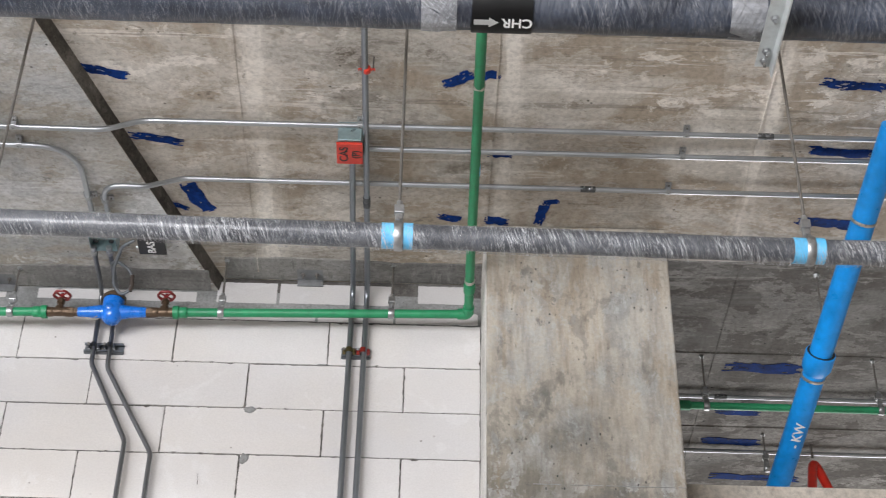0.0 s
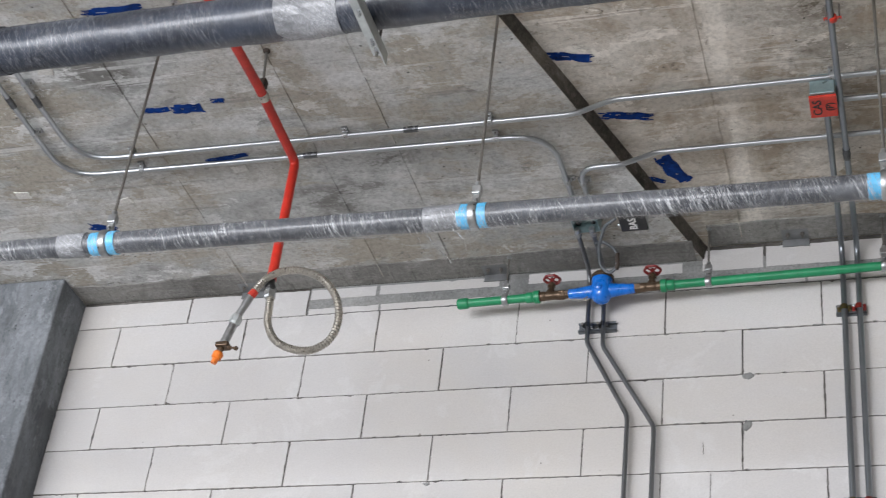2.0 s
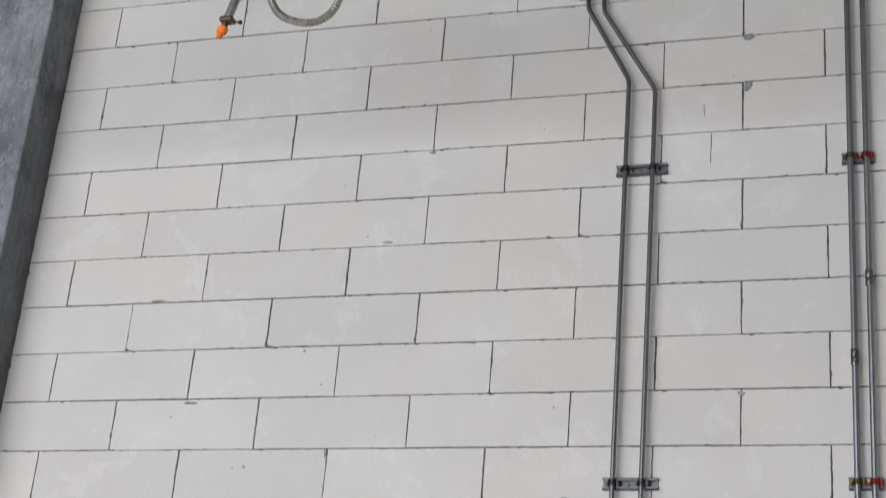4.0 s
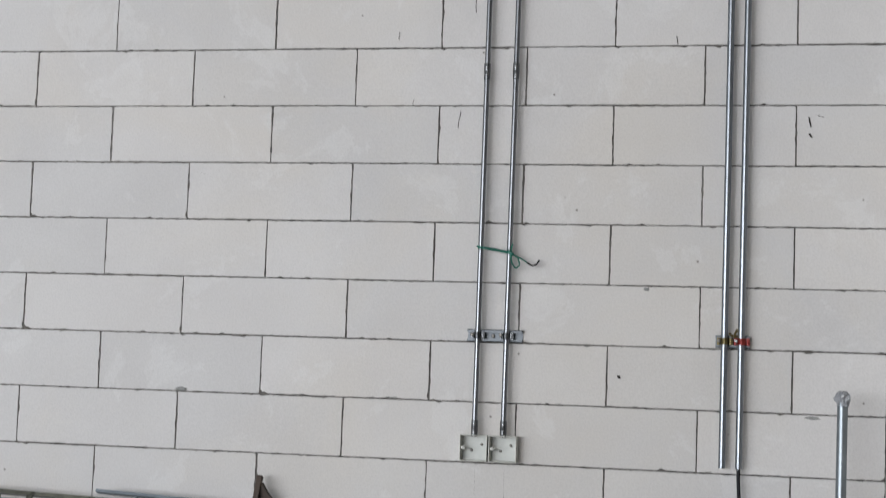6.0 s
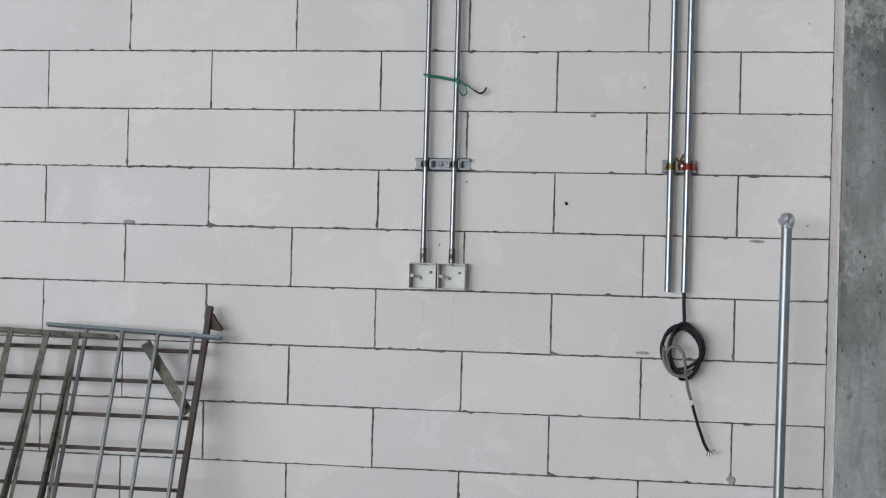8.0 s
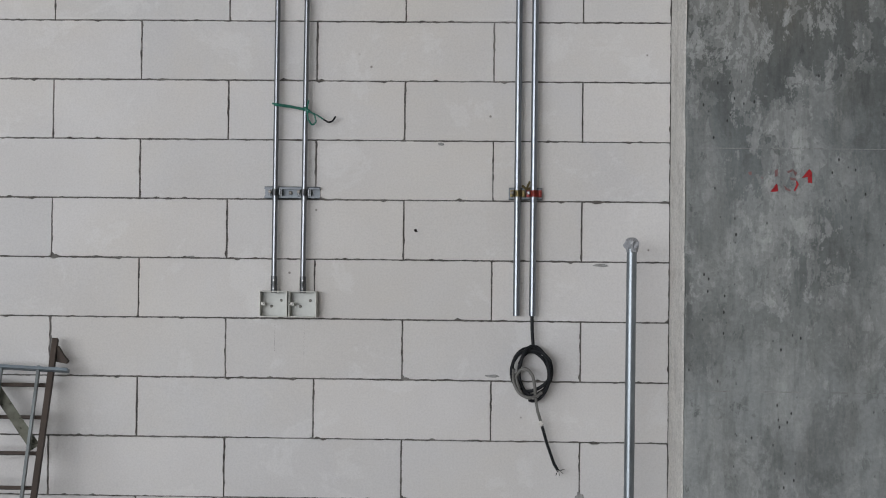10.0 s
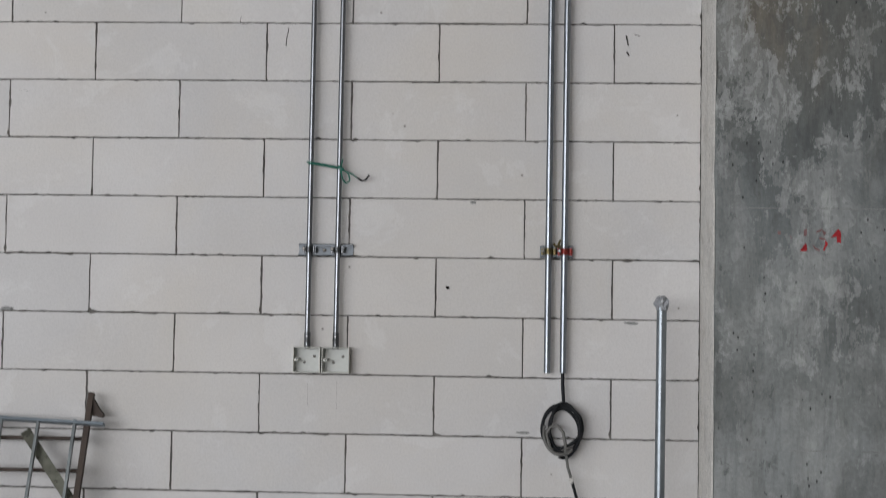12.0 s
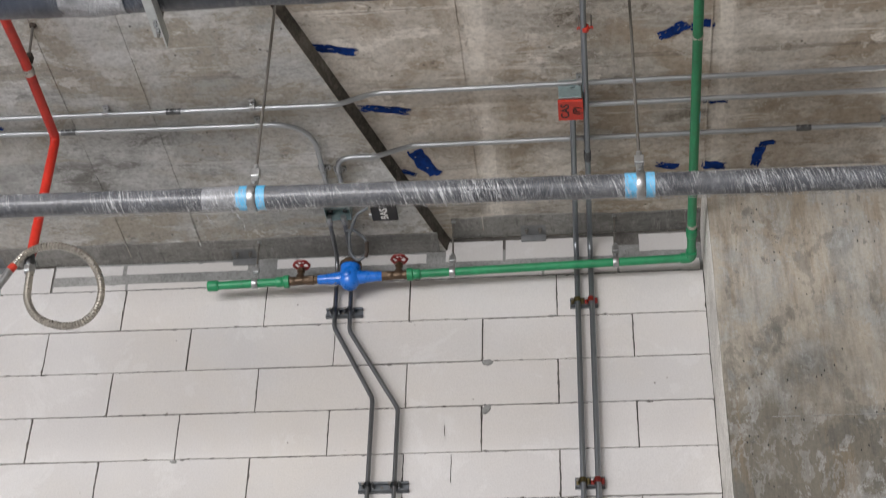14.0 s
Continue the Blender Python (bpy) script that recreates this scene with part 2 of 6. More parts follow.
def band_concrete(name):
    """Cast tie band: grey-green, upright pinholes, pale cement skin and blue-grey damp patches at its lower edge, dark upper lip."""
    m, t, b = material(name)
    v = coords(t)
    wide = coords(t, (0.5, 1, 1.3))
    thin = coords(t, (1, 1, 0.2))
    sep = t.nodes.new("ShaderNodeSeparateXYZ")
    t.links.new(v, sep.inputs[0])
    wob = noise_fac(t, wide, 9, 9, 0.7, 0.3)
    up = t.nodes.new("ShaderNodeMath")
    up.operation = "MULTIPLY_ADD"
    up.inputs[1].default_value = 1 / 0.165
    up.inputs[2].default_value = -LINTEL0 / 0.165 - 0.25
    t.links.new(sep.outputs[2], up.inputs[0])
    rise = t.nodes.new("ShaderNodeMath")
    rise.operation = "MULTIPLY_ADD"
    rise.inputs[1].default_value = 0.5
    t.links.new(wob, rise.inputs[0])
    t.links.new(up.outputs[0], rise.inputs[2])
    big = noise_fac(t, wide, 2.2, 9, 0.66, 0.3)
    col = ramp(t, big, [(0.36, (0.24, 0.246, 0.236)), (0.46, (0.335, 0.332, 0.305)), (0.56, (0.355, 0.35, 0.32)), (0.66, (0.45, 0.442, 0.41))])
    where = ramp(t, noise_fac(t, coords(t), 1.9, 5, 0.6), [(0.44, 0.0), (0.54, 1.0)])
    low = ramp(t, rise.outputs[0], [(0.05, 0.8), (0.27, 0.75), (0.30, 0.0)])
    col = mix(t, mix(t, 1.0, low, where, "MULTIPLY"), col, (0.42, 0.425, 0.41))
    damp = ramp(t, rise.outputs[0], [(0.06, 0.9), (0.17, 0.8), (0.19, 0.0)])
    spots = ramp(t, noise_fac(t, coords(t), 3.4, 7, 0.7), [(0.53, 0.0), (0.56, 0.9)])
    col = mix(t, mix(t, 1.0, damp, spots, "MULTIPLY"), col, (0.15, 0.185, 0.205))
    lip = ramp(t, rise.outputs[0], [(0.86, 0.0), (0.90, 0.7)])
    col = mix(t, lip, col, (0.17, 0.165, 0.15))
    fine = noise_fac(t, v, 60, 7, 0.75)
    ticks = noise_fac(t, thin, 70, 6, 0.7)
    col = mix(t, 0.6, col, ramp(t, ticks, [(0.33, 0.35), (0.44, 1.0)]), "MULTIPLY")
    col = mix(t, 0.35, col, ramp(t, fine, [(0.34, 0.45), (0.6, 1.0)]), "MULTIPLY")
    t.links.new(col, b.inputs["Base Color"])
    b.inputs["Roughness"].default_value = 0.85
    bump(t, b, mix(t, 0.5, fine, ticks), 0.5, 0.006)
    return m


def film_skin(name, size, lean, share, strength):
    """Loose clear stretch film: see-through where taut, white where it is creased."""
    m, t, b = material(name)

    def creases(angle, along, across, width):
        turn = t.nodes.new("ShaderNodeMapping")
        turn.inputs["Rotation"].default_value = (0, angle, angle * 0.7)
        t.links.new(coords(t), turn.inputs["Vector"])
        stretch = t.nodes.new("ShaderNodeMapping")
        stretch.inputs["Scale"].default_value = (along * size, across * size, across * size)
        t.links.new(turn.outputs["Vector"], stretch.inputs["Vector"])
        f = noise_fac(t, stretch.outputs["Vector"], 1.0, 6, 0.62, 0.3)
        return f, ramp(t, f, [(0.5 - width, 0.0), (0.5, 1.0), (0.5 + width, 0.0)])
    a, la = creases(lean, 55, 3, 0.014)
    c, lc = creases(lean * 0.6, 90, 4, 0.012)
    lines = mix(t, 1.0, la, lc, "ADD")
    patch = ramp(t, noise_fac(t, coords(t, (1.6, 3, 3)), 2.6, 6, 0.66), [(0.42, 0.2), (0.60, 1.0)])
    fac = mix(t, 1.0, mix(t, 1.0, lines, patch, "MULTIPLY"), (strength, strength, strength), "MULTIPLY")
    veil = ramp(t, noise_fac(t, coords(t, (1.4, 4, 4)), 3.0, 6, 0.66), [(0.40, share * 0.4), (0.66, share * 1.7)])
    fac = mix(t, 1.0, fac, veil, "ADD")
    b.inputs["Base Color"].default_value = (0.66, 0.68, 0.70, 1)
    b.inputs["Roughness"].default_value = 0.28
    bump(t, b, mix(t, 0.5, a, c), 0.9, 0.008)
    clear = t.nodes.new("ShaderNodeBsdfTransparent")
    both = t.nodes.new("ShaderNodeMixShader")
    t.links.new(fac, both.inputs[0])
    t.links.new(clear.outputs[0], both.inputs[1])
    t.links.new(b.outputs[0], both.inputs[2])
    t.links.new(both.outputs[0], t.nodes["Material Output"].inputs["Surface"])
    return m


def plain(name, colour, rough=0.5, metal=0.0, wear=0.2, scale=30, bumps=0.08, coat=0.0, spread=0.25):
    """Paint, plastic or metal with light and dark handling marks."""
    m, t, b = material(name)
    v = coords(t)
    f = noise_fac(t, v, scale, 5, 0.65)
    g = noise_fac(t, v, scale * 0.15, 4, 0.6)
    lo = tuple(c * (1 - spread) for c in colour)
    hi = tuple(min(1, c * (1 + spread)) for c in colour)
    col = mix(t, 0.5, ramp(t, f, [(0.35, lo), (0.65, hi)]), ramp(t, g, [(0.35, lo), (0.65, hi)]))
    info = t.nodes.new("ShaderNodeObjectInfo")
    col = mix(t, 0.12, col, ramp(t, info.outputs["Random"], [(0, 0.55), (1, 1.0)]), "MULTIPLY")
    t.links.new(col, b.inputs["Base Color"])
    b.inputs["Metallic"].default_value = metal
    b.inputs["Coat Weight"].default_value = coat
    b.inputs["Roughness"].default_value = rough
    if wear > 0.03:
        t.links.new(ramp(t, f, [(0.3, max(0.05, rough - wear)), (0.7, min(1, rough + wear))]), b.inputs["Roughness"])
    if bumps:
        bump(t, b, f, bumps, 0.002)
    return m


def block_material():
    """Pale autoclaved concrete block: fine pores, saw lines, small scuffs, each block a little different."""
    m, t, b = material("aerated_block")
    v = coords(t, generated="Object")
    info = t.nodes.new("ShaderNodeObjectInfo")
    shift = t.nodes.new("ShaderNodeVectorMath")
    shift.operation = "ADD"
    t.links.new(v, shift.inputs[0])
    t.links.new(info.outputs["Location"], shift.inputs[1])
    p = shift.outputs["Vector"]
    col = ramp(t, info.outputs["Random"], [(0, (0.572, 0.562, 0.558)), (0.5, (0.597, 0.586, 0.581)), (1, (0.622, 0.606, 0.596))])
    cloud = noise_fac(t, p, 2.2, 5, 0.55)
    col = mix(t, 0.5, col, ramp(t, cloud, [(0.3, (0.84, 0.825, 0.815)), (0.7, (1, 1, 1))]), "MULTIPLY")
    warm = ramp(t, noise_fac(t, p, 0.9, 7, 0.62, 0.4), [(0.46, 0.0), (0.64, 0.38)])
    col = mix(t, warm, col, (0.60, 0.555, 0.49))
    film = ramp(t, noise_fac(t, p, 3.1, 9, 0.7, 0.5), [(0.56, 0.0), (0.60, 0.28), (0.70, 0.1)])
    col = mix(t, film, col, (0.69, 0.685, 0.68))
    grain = noise_fac(t, p, 160, 4, 0.7)
    col = mix(t, 0.24, col, ramp(t, grain, [(0.35, 0.6), (0.6, 1.0)]), "MULTIPLY")
    scuff = ramp(t, noise_fac(t, p, 13, 3, 0.5, 1.2), [(0.70, 0.0), (0.78, 0.5)])
    col = mix(t, scuff, col, (0.60, 0.585, 0.56))
    mark = node(t, "ShaderNodeTexVoronoi", Scale=7.0)
    t.links.new(p, mark.inputs["Vector"])
    col = mix(t, ramp(t, mark.outputs["Distance"], [(0.020, 0.85), (0.038, 0.0)]), col, (0.17, 0.155, 0.14))
    nick = node(t, "ShaderNodeTexVoronoi", Scale=3.3)
    t.links.new(p, nick.inputs["Vector"])
    col = mix(t, ramp(t, nick.outputs["Distance"], [(0.014, 0.8), (0.026, 0.0)]), col, (0.2, 0.17, 0.15))
    t.links.new(col, b.inputs["Base Color"])
    b.inputs["Roughness"].default_value = 0.93
    saw = node(t, "ShaderNodeTexWave", Scale=31.0, Distortion=9.0, Detail=3.0)
    saw.bands_direction = "X"
    t.links.new(p, saw.inputs["Vector"])
    bump(t, b, mix(t, 0.10, grain, saw.outputs["Fac"]), 0.2, 0.002)
    return m


def wrap_material(name, base, haze_sheen, glint_amount, size, lean):
    """Dark foam insulation under wrinkled clear film: fine slanting creases with painted glints, hazy stretches with
    painted sheen, glossy skin.
    """
    m, t, b = material(name)

    def creases(angle, along, across, width):
        turn = t.nodes.new("ShaderNodeMapping")
        turn.inputs["Rotation"].default_value = (0, angle, angle * 0.6)
        t.links.new(coords(t), turn.inputs["Vector"])
        stretch = t.nodes.new("ShaderNodeMapping")
        stretch.inputs["Scale"].default_value = (along * size, across * size, across * size)
        t.links.new(turn.outputs["Vector"], stretch.inputs["Vector"])
        f = noise_fac(t, stretch.outputs["Vector"], 1.0, 5, 0.6, 0.25)
        return f, ramp(t, f, [(0.5 - width, 0.0), (0.5, 1.0), (0.5 + width, 0.0)])
    a, la = creases(lean, 60, 5, 0.015)
    c, lc = creases(-lean * 0.5, 85, 5, 0.011)
    big = noise_fac(t, coords(t), 4.5, 5, 0.65)
    lines = mix(t, 1.0, la, lc, "ADD")
    # glints along the creases, laid into the colour as pale lines
    amount = mix(t, 1.0, lines, ramp(t, big, [(0.42, 0.04), (0.60, glint_amount)]), "MULTIPLY")
    # film haze, its tint also carrying reflected daylight
    haze = ramp(t, noise_fac(t, coords(t, (2.2, 6, 6)), 2.0, 6, 0.65), [(0.40, 0.1), (0.64, 1.0)])
    col = mix(t, haze, base, haze_sheen)
    col = mix(t, amount, col, (0.60, 0.62, 0.66))
    t.links.new(col, b.inputs["Base Color"])
    b.inputs["Roughness"].default_value = 0.45
    b.inputs["Specular IOR Level"].default_value = 0.5
    b.inputs["Coat Weight"].default_value = 0.35
    b.inputs["Coat IOR"].default_value = 1.75
    b.inputs["Coat Roughness"].default_value = 0.26
    bump(t, b, mix(t, 0.5, a, c), 1.0, 0.010)
    return m


M_BLOCK = block_material()
M_MORTAR = concrete("mortar", (0.07, 0.064, 0.058), (0.11, 0.102, 0.093), (0.21, 0.20, 0.188), stain_amount=0.1, scale=3)
M_PATCH = concrete("patch_mortar", (0.21, 0.215, 0.21), (0.29, 0.295, 0.29), (0.37, 0.375, 0.37), stain_amount=0.1, scale=2, scrape=0.2)
M_LINTEL = band_concrete("lintel_concrete")
M_CEIL = soffit("ceiling_concrete", (0.36, 0.302, 0.236), (0.43, 0.398, 0.352), (0.76, 0.715, 0.65), (0.15, 0.126, 0.097), 1.0,
                ((-0.84, 0.10), (0.05, 0.08), (0.97, 0.06), (1.6, 0.05)))
M_CEIL_LOW = soffit("ceiling_concrete_grey", (0.37, 0.34, 0.29), (0.375, 0.378, 0.37), (0.72, 0.725, 0.72), (0.185, 0.18, 0.17), 0.9,
                    ((-2.0, 0.07), (-2.36, 0.06), (-3.0, 0.07)), 3.7)
# same soffit concrete darkened: the next bay's shade is put into its colours
M_CEIL_FAR_SHADE = soffit("ceiling_concrete_far_shade", (0.10, 0.09, 0.078), (0.16, 0.154, 0.143), (0.42, 0.405, 0.38), (0.035, 0.033, 0.03), 0.7, (), 9.1)
M_EDGE = concrete("edge_cement", (0.15, 0.148, 0.14), (0.235, 0.23, 0.22), (0.34, 0.335, 0.32), (0.5, 2.5, 1), (0.14, 0.125, 0.105), 0.4, 1.6, 0.5)
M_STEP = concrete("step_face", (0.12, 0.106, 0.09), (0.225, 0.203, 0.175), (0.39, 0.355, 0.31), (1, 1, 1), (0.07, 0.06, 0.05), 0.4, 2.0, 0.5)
# tones by height: each lift's own concrete, plus part of the light gradient
M_COLUMN = column_concrete("column_concrete", [(0.0, (0.26, 0.275, 0.272)), (1.15, (0.255, 0.27, 0.268)), (1.3, (0.215, 0.228, 0.222)), (1.95, (0.172, 0.187, 0.187)), (2.1, (0.122, 0.134, 0.134)),
                                                (3.2, (0.15, 0.142, 0.12)), (4.52, (0.18, 0.163, 0.132)), (4.80, (0.445, 0.402, 0.335)), (5.6, (0.48, 0.438, 0.372))],
                           (0.40, 0.41, 0.40), (0.11, 0.118, 0.115), (0.24, 0.175, 0.105))
M_COLUMN_DARK = column_concrete("column_concrete_dark", [(0.0, (0.15, 0.163, 0.176)), (5.5, (0.18, 0.196, 0.214))], (0.30, 0.32, 0.345), (0.095, 0.104, 0.114), (0.12, 0.122, 0.12), 0.3)
M_PLASTER = concrete("plaster_edge", (0.62, 0.61, 0.58), (0.74, 0.725, 0.69), (0.80, 0.78, 0.74), stain_amount=0.25, scale=3, scrape=0.3)
M_CREAM = concrete("cream_plaster", (0.62, 0.565, 0.485), (0.68, 0.62, 0.535), (0.74, 0.675, 0.585), stain_amount=0.06, scrape=0.1)
M_HALL = concrete("hall_render", (0.22, 0.215, 0.205), (0.28, 0.272, 0.26), (0.35, 0.34, 0.325), stain_amount=0.2, scrape=0.3)
M_FLOOR = concrete("floor_concrete", (0.32, 0.31, 0.29), (0.42, 0.405, 0.38), (0.52, 0.5, 0.47), stain_amount=0.15, scrape=0.3)
M_EMT = plain("galvanised_conduit", (0.27, 0.292, 0.318), 0.36, 1.0, 0.0, 14, 0.0, spread=0.12)
M_EMT_SLIM = plain("slim_conduit", (0.23, 0.24, 0.255), 0.35, 1.0, 0.0, 14, 0.0, spread=0.15)
M_EMT_DULL = plain("dull_coupling", (0.13, 0.135, 0.14), 0.36, 0.9, 0.04, 20, 0.02)
# lighter zinc for soffit runs; the floor's reflected light is put into its colour
M_EMT_SOFFIT = plain("floor_lit_conduit", (0.44, 0.46, 0.48), 0.36, 0.88, 0.05, 14, 0.0, spread=0.15)
M_CLEAT = plain("grey_cleat", (0.22, 0.225, 0.23), 0.5, 0.4, 0.1, 30, 0.05)
M_TUBE = plain("galvanised_tube", (0.24, 0.265, 0.285), 0.38, 0.75, 0.05, 9, 0.03, spread=0.25)
M_CHANNEL = plain("zinc_channel", (0.155, 0.17, 0.185), 0.48, 0.5, 0.05, 30, 0.02)
M_RAIL = plain("blue_grey_rail", (0.15, 0.18, 0.205), 0.5, 0.3, 0.1, 30, 0.1)
M_BRASSY = plain("brassy_zinc", (0.17, 0.135, 0.06), 0.4, 0.75, 0.1, 60)
M_STEEL = plain("zinc_steel", (0.40, 0.41, 0.415), 0.4, 0.9, 0.15, 70)
M_ROD = plain("threaded_rod", (0.19, 0.178, 0.162), 0.5, 0.6, 0.1, 90)
M_BRACKET = plain("galvanised_angle", (0.52, 0.55, 0.55), 0.5, 0.35, 0.12, 25)
M_RUST = plain("rusty_bar", (0.06, 0.045, 0.037), 0.75, 0.3, 0.15, 50, 0.3, spread=0.5)
M_BAR = plain("greyed_bar", (0.098, 0.099, 0.08), 0.34, 0.65, 0.15, 26, 0.15, spread=0.55)
M_UPRIGHT = plain("blue_grey_bar", (0.17, 0.188, 0.192), 0.42, 0.4, 0.12, 30, 0.1, spread=0.4)
M_GREEN = plain("green_pipe", (0.018, 0.235, 0.098), 0.42, 0, 0.12, 30, 0.05)
M_BLUEPIPE = plain("blue_pvc", (0.006, 0.27, 0.74), 0.35, 0, 0.1, 20, 0.03)
M_BLUEMETER = plain("blue_paint", (0.006, 0.15, 0.60), 0.3, 0, 0.1, 30, 0.06, 0.4)
M_BRASS = plain("dull_brass", (0.115, 0.078, 0.05), 0.42, 0.65, 0.15, 60)
M_REDPIPE = plain("red_paint", (0.56, 0.028, 0.014), 0.38, 0, 0.1, 25, 0.05)
M_REDWHEEL = plain("red_wheel_paint", (0.22, 0.018, 0.018), 0.4, 0, 0.15, 60, 0.1)
M_REDPLATE = plain("red_cover_paint", (0.62, 0.045, 0.025), 0.4, 0, 0.1, 30, 0.05)
M_REDCLAMP = plain("worn_red_clamp", (0.30, 0.03, 0.022), 0.45, 0.2, 0.15, 70, 0.1, spread=0.5)
M_TAPE = plain("blue_tape", (0.10, 0.46, 0.76), 0.35, 0, 0.15, 30, 0.2)
M_SMEAR = plain("blue_marking_paint", (0.006, 0.030, 0.15), 0.7, 0, 0.1, 45, 0.2, spread=0.75)
M_WHITE = plain("white_paint", (0.75, 0.75, 0.74), 0.6, 0, 0.1, 40, 0.05, spread=0.1)
M_BLACK = plain("black_plastic", (0.012, 0.012, 0.013), 0.4, 0, 0.1, 30, 0.05)
M_CABLE = plain("black_cable", (0.014, 0.015, 0.017), 0.5, 0, 0.05, 40, 0.1)
M_GREYCABLE = plain("grey_cable", (0.13, 0.127, 0.118), 0.55, 0, 0.05, 40, 0.1)
M_BOX = plain("ivory_box", (0.50, 0.50, 0.46), 0.45, 0, 0.1, 40, 0.05, spread=0.1)
M_BOX_IN = plain("box_inside", (0.52, 0.53, 0.50), 0.5, 0, 0.1, 40, 0.05, spread=0.1)
M_TIE = plain("green_tie", (0.012, 0.12, 0.085), 0.45, 0, 0.1, 50, 0.05)
M_FLEX = plain("flexible_steel", (0.52, 0.49, 0.44), 0.35, 0.85, 0.12, 80)
M_ORANGE = plain("orange_plastic", (0.85, 0.20, 0.02), 0.4, 0, 0.1, 40, 0.05)
M_TEALBOX = plain("zinc_box", (0.32, 0.42, 0.43), 0.4, 0.7, 0.15, 40)
M_REDMARK = plain("red_stencil_paint", (0.34, 0.03, 0.035), 0.7, 0, 0.1, 80, 0.1, spread=0.5)
M_REDFADE = plain("faded_red_paint", (0.19, 0.105, 0.105), 0.8, 0, 0.1, 80, 0.1, spread=0.4)
M_WRAP = wrap_material("wrapped_insulation", (0.014, 0.016, 0.023), (0.055, 0.061, 0.076), 0.35, 1.0, 0.55)
# bluish haze here paints the outdoors reflected on the thick pipe
M_WRAP_BIG = wrap_material("wrapped_insulation_big", (0.008, 0.012, 0.024), (0.032, 0.043, 0.068), 0.25, 0.75, 0.35)
M_SKIN = film_skin("loose_clear_film", 1.1, 0.32, 0.06, 0.85)
M_SKIN_BIG = film_skin("crinkled_clear_film", 0.9, 0.25, 0.008, 0.22)
M_FILM = wrap_material("clear_film", (0.11, 0.115, 0.125), (0.34, 0.35, 0.37), 1.0, 1.3, 0.8)
M_CABLE.node_tree.nodes["Principled BSDF"].inputs["Specular IOR Level"].default_value = 0.13
for m in (M_SMEAR, M_REDMARK):
    m.node_tree.nodes["Principled BSDF"].inputs["Specular IOR Level"].default_value = 0.08


# ---- mesh helpers ----
def part(name, bm, mat, parent=None, label="", smooth=False):
    me = bpy.data.meshes.new(name)
    bm.normal_update()
    bm.to_mesh(me)
    bm.free()
    me.materials.append(mat)
    if smooth:
        for f in me.polygons:
            f.use_smooth = True
        me.set_sharp_from_angle(angle=radians(40))
    ob = new(name, me)
    if parent:
        ob.parent = parent
    if label:
        ob["label"] = label
    return ob


def thing(name, at, label, category, group=""):
    ob = new(name)
    ob.empty_display_size = 0.05
    ob.location = at
    return tagged(ob, label, category, group)


def settle(ob):
    """Keep the parts where they were built, though their parent stands elsewhere."""
    off = Matrix.Translation(-ob.location)
    for c in ob.children:
        c.matrix_parent_inverse = off


def box(bm, x0, x1, y0, y1, z0, z1, bevel=0.0):
    got = bmesh.ops.create_cube(bm, size=1.0)
    m = Matrix.Translation(((x0 + x1) / 2, (y0 + y1) / 2, (z0 + z1) / 2)) @ Matrix.Diagonal((x1 - x0, y1 - y0, z1 - z0, 1))
    bmesh.ops.transform(bm, matrix=m, verts=got["verts"])
    if bevel:
        edges = list({e for v in got["verts"] for e in v.link_edges})
        bmesh.ops.bevel(bm, geom=edges, offset=bevel, segments=2, affect="EDGES", profile=0.5)
    return bm


def boxed(*a, **k):
    return box(bmesh.new(), *a, **k)


def fillet(points, radius, steps=6):
    """A polyline with its inner corners rounded."""
    pts = [Vector(p) for p in points]
    out = [pts[0]]
    for a, b, c in zip(pts, pts[1:], pts[2:]):
        u, w = (a - b), (c - b)
        angle = u.angle(w, math.pi)
        if angle > radians(176):
            out.append(b)
            continue
        cut = min(radius / math.tan(angle / 2), u.length * 0.48, w.length * 0.48)
        p, q = b + u.normalized() * cut, b + w.normalized() * cut
        for i in range(steps + 1):
            s = i / steps
            out.append(p * (1 - s) ** 2 + b * 2 * s * (1 - s) + q * s ** 2)
    out.append(pts[-1])
    return out


def sweep(bm, points, radius, sides=12, caps=True, ring=None):
    """A tube along a polyline. radius: one number, or one for each point. ring: (angle, along) to a factor."""
    pts = [Vector(p) for p in points]
    rad = radius if isinstance(radius, (list, tuple)) else [radius] * len(pts)
    tang = []
    for i in range(len(pts)):
        a, b = pts[max(0, i - 1)], pts[min(len(pts) - 1, i + 1)]
        tang.append((b - a).normalized())
    side = tang[0].orthogonal().normalized()
    rings, along = [], 0.0
    for i, (p, d) in enumerate(zip(pts, tang)):
        if i:
            along += (p - pts[i - 1]).length
            side = tang[i - 1].rotation_difference(d) @ side
        side = (side - d * side.dot(d)).normalized()
        up = d.cross(side)
        row = []
        for k in range(sides):
            a = 2 * math.pi * k / sides
            f = ring(a, along) if ring else 1.0
            row.append(bm.verts.new(p + (side * math.cos(a) + up * math.sin(a)) * rad[i] * f))
        rings.append(row)
    for r, s in zip(rings, rings[1:]):
        for k in range(sides):
            bm.faces.new((r[k], r[(k + 1) % sides], s[(k + 1) % sides], s[k]))
    if caps:
        bm.faces.new(rings[0][::-1])
        bm.faces.new(rings[-1])
    return bm


def tube(points, radius, sides=12, bend=0.0, **k):
    return sweep(bmesh.new(), fillet(points, bend) if bend else points, radius, sides, **k)


def lathe(bm, a, b, profile, sides=16):
    """A turned body on the axis a-b; profile: (share of the way, radius)."""
    a, b = Vector(a), Vector(b)
    return sweep(bm, [a.lerp(b, s) for s, _ in profile], [r for _, r in profile], sides)


